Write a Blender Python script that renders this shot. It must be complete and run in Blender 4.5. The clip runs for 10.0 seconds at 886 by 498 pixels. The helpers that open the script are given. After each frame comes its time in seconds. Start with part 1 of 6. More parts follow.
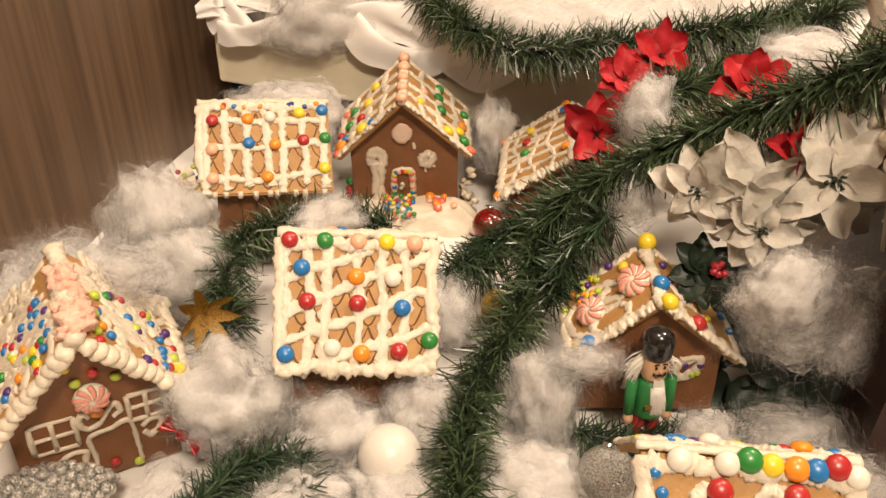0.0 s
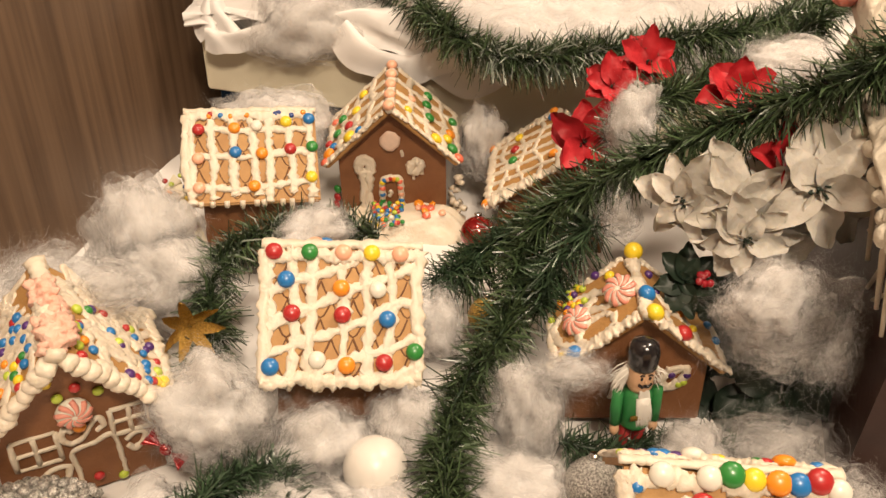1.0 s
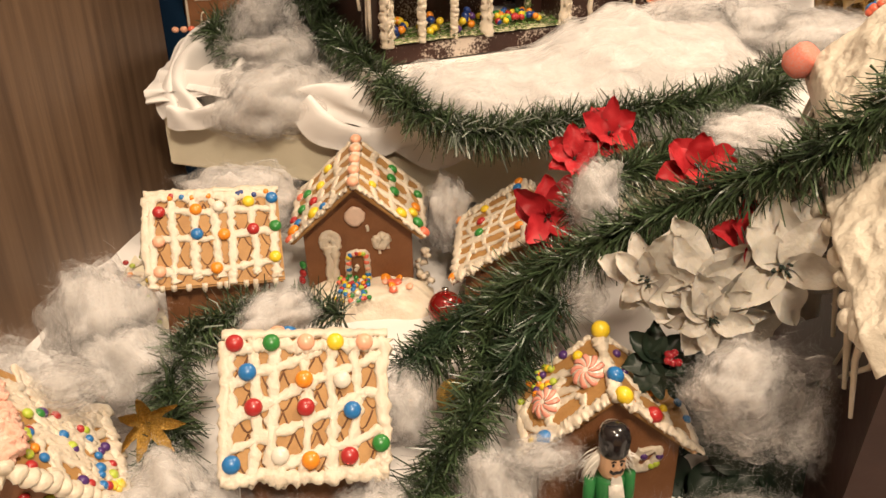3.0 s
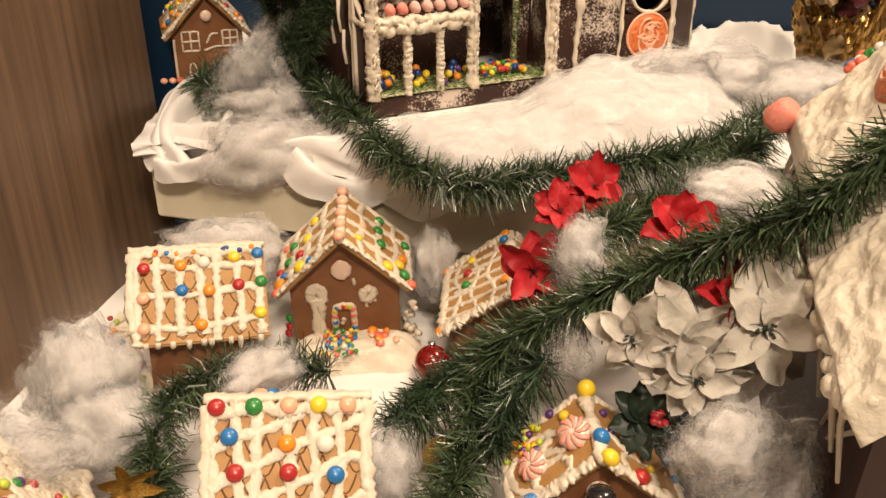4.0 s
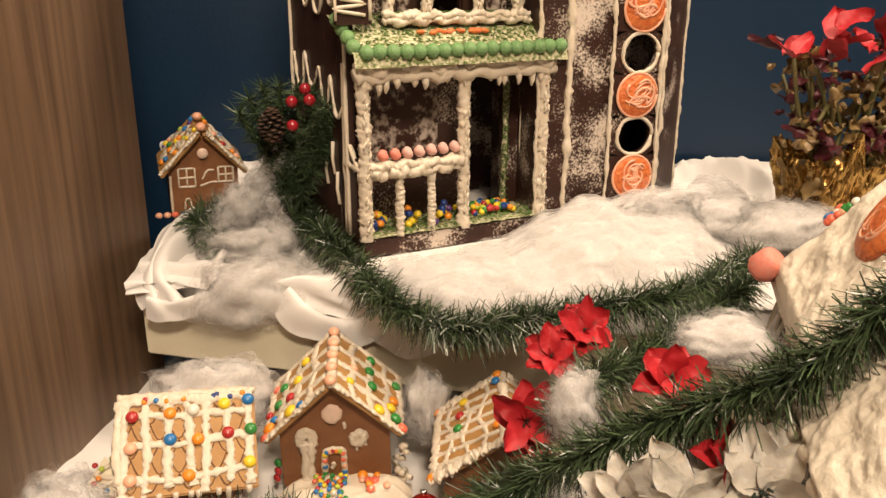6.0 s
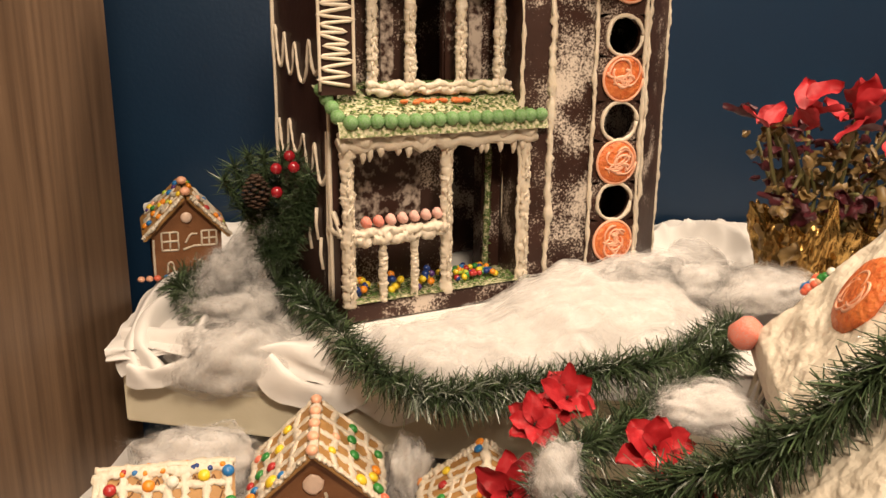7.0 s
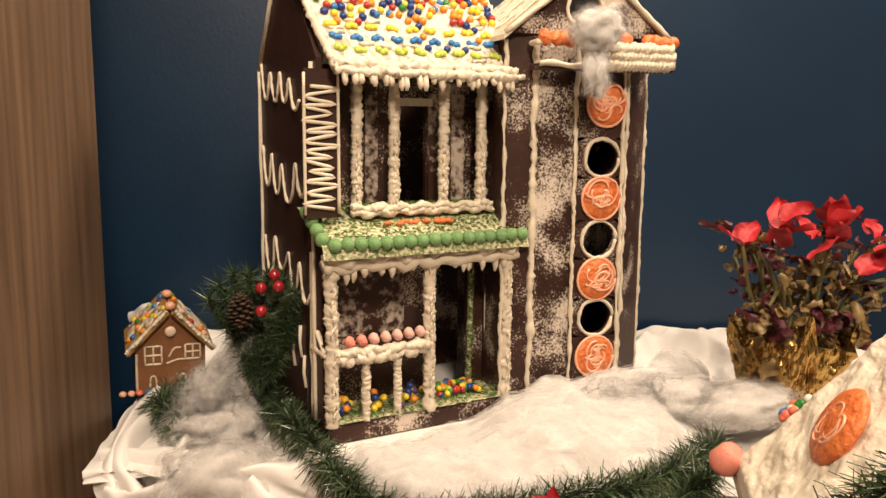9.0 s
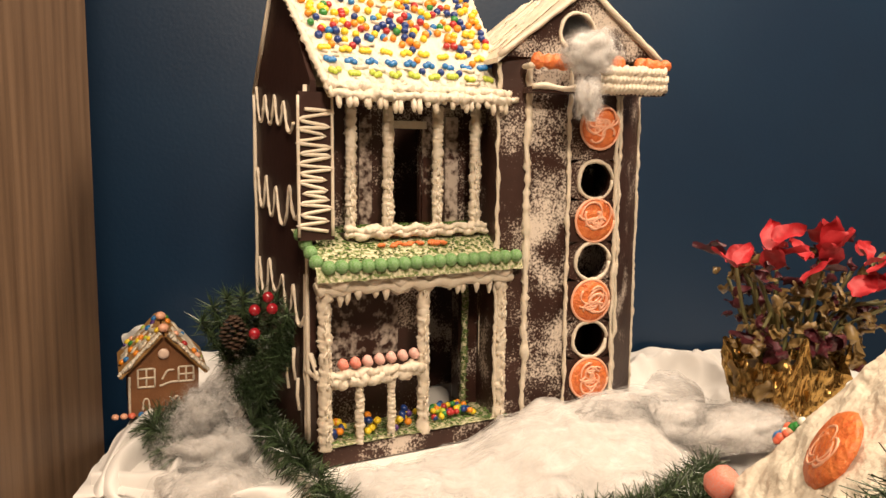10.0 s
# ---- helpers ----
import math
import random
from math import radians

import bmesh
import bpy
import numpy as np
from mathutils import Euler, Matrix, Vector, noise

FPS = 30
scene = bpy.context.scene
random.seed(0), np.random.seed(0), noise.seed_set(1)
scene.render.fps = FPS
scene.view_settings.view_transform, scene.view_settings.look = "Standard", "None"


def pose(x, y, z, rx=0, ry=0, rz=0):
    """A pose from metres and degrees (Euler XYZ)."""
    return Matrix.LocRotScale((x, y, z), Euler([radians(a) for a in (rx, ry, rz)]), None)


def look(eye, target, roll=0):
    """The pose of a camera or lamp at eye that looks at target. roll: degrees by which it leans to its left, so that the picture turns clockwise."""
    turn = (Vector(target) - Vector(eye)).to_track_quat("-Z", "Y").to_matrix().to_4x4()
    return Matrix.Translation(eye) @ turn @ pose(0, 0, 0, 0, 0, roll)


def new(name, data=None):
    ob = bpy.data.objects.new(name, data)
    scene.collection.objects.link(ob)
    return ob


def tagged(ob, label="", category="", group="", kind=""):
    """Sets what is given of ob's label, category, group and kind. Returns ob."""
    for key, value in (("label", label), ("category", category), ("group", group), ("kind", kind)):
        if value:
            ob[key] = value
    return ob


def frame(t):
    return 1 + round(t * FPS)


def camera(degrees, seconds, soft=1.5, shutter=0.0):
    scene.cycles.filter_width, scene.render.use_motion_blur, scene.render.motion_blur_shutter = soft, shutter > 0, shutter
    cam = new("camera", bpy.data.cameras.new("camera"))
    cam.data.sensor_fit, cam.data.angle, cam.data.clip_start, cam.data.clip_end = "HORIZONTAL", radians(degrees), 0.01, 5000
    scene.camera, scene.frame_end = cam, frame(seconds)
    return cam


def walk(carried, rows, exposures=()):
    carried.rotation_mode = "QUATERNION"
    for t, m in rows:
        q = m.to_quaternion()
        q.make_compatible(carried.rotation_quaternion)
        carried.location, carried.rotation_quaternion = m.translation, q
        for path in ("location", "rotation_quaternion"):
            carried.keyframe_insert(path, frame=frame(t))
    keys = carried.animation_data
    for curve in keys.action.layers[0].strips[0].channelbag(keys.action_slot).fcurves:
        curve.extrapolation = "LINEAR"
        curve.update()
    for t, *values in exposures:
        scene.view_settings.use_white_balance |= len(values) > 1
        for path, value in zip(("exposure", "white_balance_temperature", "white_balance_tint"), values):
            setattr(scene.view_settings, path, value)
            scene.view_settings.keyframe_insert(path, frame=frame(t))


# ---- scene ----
cam = camera(56.8, 10.0)
PATH = [
    (0, (-0.01, 0.005, 0.565), (0.007, 1.709, -0.482), 0.4),
    (0.5, (-0.007, 0.005, 0.568), (0.014, 1.71, -0.479), 0.4),
    (1, (-0.001, 0.011, 0.571), (0.026, 1.716, -0.474), 0.3),
    (1.5, (0.006, 0.016, 0.578), (0.065, 1.736, -0.441), 0.2),
    (2, (0.006, 0.025, 0.583), (0.088, 1.77, -0.391), -0.1),
    (2.5, (0.006, 0.029, 0.588), (0.091, 1.78, -0.373), -0.2),
    (4, (0.017, 0.044, 0.611), (0.127, 1.844, -0.255), -0.3),
    (4.5, (0.017, 0.046, 0.626), (0.134, 1.869, -0.189), -0.3),
    (5, (0.013, 0.05, 0.636), (0.136, 1.9, -0.114), -0.2),
    (5.5, (0.012, 0.054, 0.646), (0.143, 1.926, -0.044), -0.1),
    (7, (0.012, 0.053, 0.675), (0.205, 1.978, 0.169), 0.4),
    (7.5, (0.013, 0.052, 0.686), (0.218, 1.989, 0.232), 0.4),
    (8, (0.014, 0.051, 0.697), (0.227, 1.998, 0.294), 0.5),
    (8.5, (0.017, 0.05, 0.709), (0.239, 2.007, 0.36), 0.5),
    (9, (0.017, 0.047, 0.719), (0.244, 2.012, 0.423), 0.5),
    (9.5, (0.018, 0.046, 0.722), (0.25, 2.015, 0.463), 0.5),
    (10, (0.021, 0.046, 0.721), (0.256, 2.017, 0.475), 0.5),
]
walk(cam, [(t, look(eye, target, roll)) for t, eye, target, roll in PATH])

# ---- light ----
world = bpy.data.worlds.new("room_dark")
world.use_nodes = True
world.node_tree.nodes["Background"].inputs[0].default_value = (1.0, 0.85, 0.68, 1)
world.node_tree.nodes["Background"].inputs[1].default_value = 0.07
scene.world = world
scene.view_settings.exposure = 0.0


def area_lamp(name, eye, target, size, watts, colour):
    data = bpy.data.lights.new(name, "AREA")
    data.shape, data.size, data.energy, data.color = "DISK", size, watts, colour
    ob = new(name, data)
    ob.matrix_world = look(eye, target)
    return ob


WARM = (1.0, 0.80, 0.60)
LAMPS = [((-0.10, 0.35, 2.2), (-0.10, 1.15, 0.3), 0.34, 18.5), ((1.15, 1.0, 2.2), (0.5, 1.3, 0.3), 0.34, 38), ((0.3, -0.9, 2.2), (0.0, 1.0, 0.3), 0.4, 66)]
for eye, target, size, watts in LAMPS:
    area_lamp("downlight_lamp", eye, target, size, watts, WARM)


# ---- materials ----
def mat(name, colour, rough=0.6, second=None, scale=60.0, mix=0.5, bump=0.0, bump_scale=None, metal=0.0, detail=4.0,
        spread=0.0, stretch=None, coat=0.0, sss=0.0, trans=0.0, dist=0.002):
    m = bpy.data.materials.new(name)
    m.use_nodes = True
    n, l = m.node_tree.nodes, m.node_tree.links
    b = n["Principled BSDF"]
    b.inputs["Roughness"].default_value, b.inputs["Metallic"].default_value = rough, metal
    b.inputs["Coat Weight"].default_value = coat
    b.inputs["Coat Roughness"].default_value = 0.15
    if sss:
        b.inputs["Subsurface Weight"].default_value = sss
        b.inputs["Subsurface Radius"].default_value = (0.004, 0.003, 0.002)
    b.inputs["Transmission Weight"].default_value = trans
    co = n.new("ShaderNodeTexCoord")
    src = co.outputs["Object"]
    if stretch:
        mp = n.new("ShaderNodeMapping")
        mp.inputs["Scale"].default_value = stretch
        l.new(src, mp.inputs["Vector"])
        src = mp.outputs["Vector"]
    tex = n.new("ShaderNodeTexNoise")
    tex.inputs["Scale"].default_value, tex.inputs["Detail"].default_value = scale, detail
    l.new(src, tex.inputs["Vector"])
    ramp = n.new("ShaderNodeValToRGB")
    ramp.color_ramp.elements[0].position, ramp.color_ramp.elements[1].position = 0.5 - mix / 2, 0.5 + mix / 2
    second = second or tuple(c * 0.8 for c in colour)
    ramp.color_ramp.elements[0].color, ramp.color_ramp.elements[1].color = (*second, 1), (*colour, 1)
    l.new(tex.outputs["Fac"], ramp.inputs["Fac"])
    out = ramp.outputs["Color"]
    if spread:
        geo = n.new("ShaderNodeNewGeometry")
        hsv = n.new("ShaderNodeHueSaturation")
        mr = n.new("ShaderNodeMapRange")
        mr.inputs["To Min"].default_value, mr.inputs["To Max"].default_value = 1 - spread, 1 + spread
        l.new(geo.outputs["Random Per Island"], mr.inputs["Value"])
        l.new(mr.outputs["Result"], hsv.inputs["Value"])
        l.new(out, hsv.inputs["Color"])
        out = hsv.outputs["Color"]
    l.new(out, b.inputs["Base Color"])
    if bump:
        t2 = n.new("ShaderNodeTexNoise")
        t2.inputs["Scale"].default_value, t2.inputs["Detail"].default_value = bump_scale or scale * 2, 5
        l.new(src, t2.inputs["Vector"])
        bp = n.new("ShaderNodeBump")
        bp.inputs["Strength"].default_value, bp.inputs["Distance"].default_value = bump, dist
        l.new(t2.outputs["Fac"], bp.inputs["Height"])
        l.new(bp.outputs["Normal"], b.inputs["Normal"])
    return m


def dusted(name, base, dust, amount, scale=55.0):
    """Dark chocolate with a patchy coat of sugar dust."""
    m = mat(name, base, 0.45, tuple(c * 0.6 for c in base), 30, 0.5, 0.25, 90)
    n, l = m.node_tree.nodes, m.node_tree.links
    b = n["Principled BSDF"]
    old = b.inputs["Base Color"].links[0].from_socket
    co = n.new("ShaderNodeTexCoord")
    big, fine = n.new("ShaderNodeTexNoise"), n.new("ShaderNodeTexNoise")
    big.inputs["Scale"].default_value, fine.inputs["Scale"].default_value = 14, scale * 6
    big.inputs["Detail"].default_value = 8
    l.new(co.outputs["Object"], big.inputs["Vector"])
    l.new(co.outputs["Object"], fine.inputs["Vector"])
    add = n.new("ShaderNodeMath")
    add.operation = "MULTIPLY_ADD"
    add.inputs[1].default_value = 0.55
    l.new(fine.outputs["Fac"], add.inputs[0])
    l.new(big.outputs["Fac"], add.inputs[2])
    ramp = n.new("ShaderNodeValToRGB")
    ramp.color_ramp.elements[0].position, ramp.color_ramp.elements[1].position = 0.86 - amount * 0.3, 0.98 - amount * 0.2
    l.new(add.outputs[0], ramp.inputs["Fac"])
    mx = n.new("ShaderNodeMix")
    mx.data_type = "RGBA"
    l.new(ramp.outputs["Color"], mx.inputs["Factor"])
    l.new(old, mx.inputs["A"])
    mx.inputs["B"].default_value = (*dust, 1)
    l.new(mx.outputs["Result"], b.inputs["Base Color"])
    return m


def cotton_mat(name, soft, scale):
    """Loose white fibre, soft and closed."""
    m = bpy.data.materials.new(name)
    m.use_nodes = True
    n, l = m.node_tree.nodes, m.node_tree.links
    b = n["Principled BSDF"]
    b.inputs["Base Color"].default_value = (0.60, 0.58, 0.565, 1)
    b.inputs["Roughness"].default_value = 0.9
    b.inputs["Specular IOR Level"].default_value = 0.1
    b.inputs["Subsurface Weight"].default_value = soft
    b.inputs["Subsurface Radius"].default_value = (0.016, 0.015, 0.014)
    b.inputs["Subsurface Scale"].default_value = 1.0
    co, tex = n.new("ShaderNodeTexCoord"), n.new("ShaderNodeTexNoise")
    mp = n.new("ShaderNodeMapping")
    mp.inputs["Scale"].default_value = (1.0, 2.6, 0.7)
    mp.inputs["Rotation"].default_value = (0.5, 0.9, 0.3)
    tex.inputs["Scale"].default_value, tex.inputs["Detail"].default_value, tex.inputs["Distortion"].default_value = scale, 6, 2.5
    l.new(co.outputs["Object"], mp.inputs["Vector"])
    l.new(mp.outputs["Vector"], tex.inputs["Vector"])
    bp = n.new("ShaderNodeBump")
    bp.inputs["Strength"].default_value, bp.inputs["Distance"].default_value = 0.30, 0.004
    l.new(tex.outputs["Fac"], bp.inputs["Height"])
    l.new(bp.outputs["Normal"], b.inputs["Normal"])
    return m


ICING = mat("royal_icing", (0.68, 0.61, 0.50), 0.42, (0.62, 0.53, 0.41), 120, 0.6, 0.5, 240, sss=0.15)
ICING_ROUGH = mat("spread_icing", (0.70, 0.64, 0.53), 0.5, (0.63, 0.57, 0.46), 70, 0.6, 0.6, 130, dist=0.004)
BISCUIT = mat("gingerbread_light", (0.44, 0.245, 0.082), 0.62, (0.32, 0.162, 0.050), 55, 0.6, 0.3, 300)
BISCUIT_DARK = mat("gingerbread_brown", (0.235, 0.10, 0.038), 0.62, (0.165, 0.064, 0.022), 45, 0.6, 0.3, 280)
SCORE = mat("scored_biscuit", (0.15, 0.062, 0.02), 0.7, (0.10, 0.04, 0.014), 60, 0.5)
CHOC = dusted("dark_chocolate", (0.050, 0.022, 0.016), (0.55, 0.47, 0.40), 0.12)
CHOC_PLAIN = mat("plain_chocolate", (0.044, 0.019, 0.014), 0.5, (0.030, 0.013, 0.010), 30, 0.5, 0.2, 90)
CHOC_DUST = dusted("sugar_dusted_chocolate", (0.042, 0.017, 0.012), (0.62, 0.54, 0.46), 0.42)
CHOC_SOFT = dusted("chocolate_with_bloom", (0.05, 0.02, 0.014), (0.50, 0.42, 0.36), 0.45, 20)
WOOD = mat("oak_veneer", (0.180, 0.112, 0.067), 0.5, (0.085, 0.049, 0.028), 7, 0.42, 0.12, 60, stretch=(9, 9, 0.35), detail=9)
BLUE = mat("navy_paint", (0.0028, 0.020, 0.050), 0.42, (0.0018, 0.015, 0.041), 4, 0.6, 0.15, 120)
CLOTH = mat("white_cotton_cloth", (0.78, 0.755, 0.73), 0.85, (0.71, 0.685, 0.66), 8, 0.6, 0.25, 900, dist=0.0006)
CARD = mat("cream_card", (0.72, 0.66, 0.51), 0.7, (0.63, 0.57, 0.42), 12, 0.6, 0.1, 200)
FOAM = mat("white_board", (0.80, 0.78, 0.74), 0.6, (0.76, 0.73, 0.69), 20, 0.5, 0.1)
PLASTER = mat("warm_plaster", (0.55, 0.48, 0.40), 0.8, (0.5, 0.43, 0.36), 5, 0.5, 0.1)
FLOOR = mat("brown_carpet", (0.12, 0.08, 0.06), 0.9, (0.08, 0.05, 0.04), 40, 0.6, 0.3)
PINE = mat("pvc_pine_needle", (0.066, 0.098, 0.044), 0.30, (0.020, 0.038, 0.017), 30, 0.7, spread=0.75)
PINE_DARK = mat("dark_pine_needle", (0.046, 0.078, 0.040), 0.35, (0.018, 0.036, 0.018), 30, 0.7, spread=0.6)
PINE_FROST = mat("frosted_pine_needle", (0.42, 0.44, 0.40), 0.5, (0.05, 0.09, 0.05), 22, 0.5, spread=0.5)
WIRE = mat("garland_wire", (0.02, 0.04, 0.02), 0.5)
BLUE.node_tree.nodes["Principled BSDF"].inputs["Specular IOR Level"].default_value = 0.45
for m in (CHOC, CHOC_PLAIN, CHOC_DUST, CHOC_SOFT):
    m.node_tree.nodes["Principled BSDF"].inputs["Specular IOR Level"].default_value = 0.30
COTTON = cotton_mat("fibre_fill", 1.0, 55)


def wisp_mat(name, lo, hi, most):
    """Thin layers of fibre with gaps between the strands."""
    m = bpy.data.materials.new(name)
    m.use_nodes = True
    n, l = m.node_tree.nodes, m.node_tree.links
    n.remove(n["Principled BSDF"])
    face, through_light, b = n.new("ShaderNodeBsdfDiffuse"), n.new("ShaderNodeBsdfTranslucent"), n.new("ShaderNodeMixShader")
    for node in (face, through_light):
        node.inputs["Color"].default_value = (0.85, 0.83, 0.81, 1)
    l.new(face.outputs[0], b.inputs[1])
    l.new(through_light.outputs[0], b.inputs[2])
    co, tex, fine = n.new("ShaderNodeTexCoord"), n.new("ShaderNodeTexNoise"), n.new("ShaderNodeTexNoise")
    mp = n.new("ShaderNodeMapping")
    mp.inputs["Scale"].default_value = (1.0, 2.2, 0.8)
    mp.inputs["Rotation"].default_value = (0.4, 0.8, 0.3)
    l.new(co.outputs["Object"], mp.inputs["Vector"])
    for node, sc, det, dis in ((tex, 30, 4, 0.6), (fine, 120, 4, 2.5)):
        node.inputs["Scale"].default_value, node.inputs["Detail"].default_value, node.inputs["Distortion"].default_value = sc, det, dis
        l.new(mp.outputs["Vector"], node.inputs["Vector"])
    add = n.new("ShaderNodeMath")
    add.operation = "MULTIPLY_ADD"
    add.inputs[1].default_value = 0.20
    l.new(fine.outputs["Fac"], add.inputs[0])
    l.new(tex.outputs["Fac"], add.inputs[2])
    mr = n.new("ShaderNodeMapRange")
    mr.interpolation_type = "SMOOTHSTEP"
    mr.inputs["From Min"].default_value, mr.inputs["From Max"].default_value, mr.inputs["To Max"].default_value = lo, hi, most
    l.new(add.outputs[0], mr.inputs["Value"])
    clear, mix = n.new("ShaderNodeBsdfTransparent"), n.new("ShaderNodeMixShader")
    l.new(mr.outputs["Result"], mix.inputs["Fac"])
    l.new(clear.outputs[0], mix.inputs[1])
    l.new(b.outputs[0], mix.inputs[2])
    l.new(mix.outputs[0], n["Material Output"].inputs["Surface"])
    return m


WISPS = [wisp_mat("fibre_haze_inner", 0.28, 0.90, 0.75), wisp_mat("fibre_haze_middle", 0.38, 0.90, 0.60), wisp_mat("fibre_haze_outer", 0.46, 0.92, 0.45)]
FIBRE = mat("white_fibre", (0.77, 0.76, 0.75), 0.7, (0.70, 0.69, 0.68))
FIBRE.node_tree.nodes["Principled BSDF"].inputs["Specular IOR Level"].default_value = 0.1
SPRINKLE = mat("green_sugar_strand", (0.13, 0.22, 0.05), 0.5, (0.05, 0.11, 0.02), 90, 0.5, spread=0.5)
GOLD = mat("gold_glitter", (0.62, 0.40, 0.10), 0.3, (0.30, 0.18, 0.04), 700, 0.3, 1.0, 900, metal=0.9)
FOIL = mat("gold_foil", (0.60, 0.39, 0.13), 0.22, (0.30, 0.17, 0.05), 40, 0.6, 0.7, 90, metal=0.95, dist=0.004)
SILVER = mat("silver_glitter", (0.80, 0.78, 0.74), 0.3, (0.30, 0.29, 0.27), 600, 0.25, 1.0, 800, metal=0.85)
CHROME = mat("bright_metal", (0.75, 0.73, 0.70), 0.2, metal=1.0)
PEARL = mat("pearl_white_plastic", (0.70, 0.66, 0.60), 0.35, (0.67, 0.63, 0.57), 20, 0.5)
REDBALL = mat("red_glass_ball", (0.30, 0.008, 0.008), 0.10, metal=0.5, coat=0.6)
RED_PETAL = mat("red_fabric_petal", (0.50, 0.018, 0.026), 0.6, (0.30, 0.008, 0.014), 40, 0.6, 0.2, 300)
WHITE_PETAL = mat("white_fabric_petal", (0.60, 0.57, 0.51), 0.65, (0.47, 0.44, 0.39), 40, 0.6, 0.45, 160, sss=0.5, dist=0.003)
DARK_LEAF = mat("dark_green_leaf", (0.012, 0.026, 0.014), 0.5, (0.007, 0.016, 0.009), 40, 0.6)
DRY_STEM = mat("dry_green_stem", (0.12, 0.13, 0.04), 0.6, (0.10, 0.06, 0.02), 30, 0.6)
DRY_LEAF = mat("withered_leaf", (0.34, 0.23, 0.085), 0.4, (0.13, 0.075, 0.03), 60, 0.6, 0.3)
WINE_LEAF = mat("wine_red_leaf", (0.10, 0.012, 0.02), 0.5, (0.05, 0.006, 0.012), 60, 0.6)
BERRY = mat("red_berry", (0.34, 0.012, 0.022), 0.2, coat=0.5)
CONE = mat("pine_cone", (0.07, 0.036, 0.02), 0.7, (0.04, 0.02, 0.011), 60, 0.5, spread=0.4)
ORANGE_ICE = mat("orange_iced_biscuit", (0.72, 0.22, 0.06), 0.45, (0.55, 0.11, 0.025), 130, 0.4, 0.9, 150, dist=0.004)
MINT_SPRINKLE = mat("green_sprinkles", (0.66, 0.61, 0.42), 0.6, (0.14, 0.19, 0.05), 190, 0.2, 0.9, 300, dist=0.003)
BLACK = mat("gloss_black", (0.015, 0.013, 0.014), 0.2, coat=0.4)
SKIN = mat("painted_doll_wood", (0.72, 0.45, 0.27), 0.4)
COAT_GREEN = mat("painted_green", (0.03, 0.20, 0.055), 0.4)
TROUSER = mat("painted_red", (0.34, 0.03, 0.03), 0.45, (0.26, 0.02, 0.02), 300, 0.4)
HAIR = mat("white_doll_hair", (0.78, 0.75, 0.68), 0.7)
PINKFLUFF = mat("peach_sugar_crust", (0.76, 0.36, 0.25), 0.6, (0.74, 0.52, 0.42), 120, 0.6, 0.7, 200, dist=0.004)
MINT_PINK = mat("peppermint_pink", (0.80, 0.33, 0.25), 0.3)
COLOURS = {"r": (0.42, 0.025, 0.025), "g": (0.03, 0.22, 0.04), "b": (0.02, 0.17, 0.45), "y": (0.80, 0.58, 0.03), "o": (0.80, 0.27, 0.02),
           "p": (0.82, 0.42, 0.27), "w": (0.74, 0.70, 0.60), "l": (0.45, 0.55, 0.06), "v": (0.08, 0.03, 0.16), "n": (0.01, 0.04, 0.20), "t": (0.75, 0.16, 0.09), "q": (0.78, 0.58, 0.46)}
CANDY = {k: mat("candy_shell_" + k, c, 0.33, tuple(v * 0.88 for v in c), 150, 0.5, coat=0.12) for k, c in COLOURS.items()}
GUM = {k: mat("gumdrop_" + k, c, 0.6, tuple(v * 0.6 + 0.2 for v in c), 500, 0.4, 0.5, 900) for k, c in (("g", (0.085, 0.27, 0.03)), ("t", (0.80, 0.19, 0.11)), ("q", (0.80, 0.42, 0.34)))}


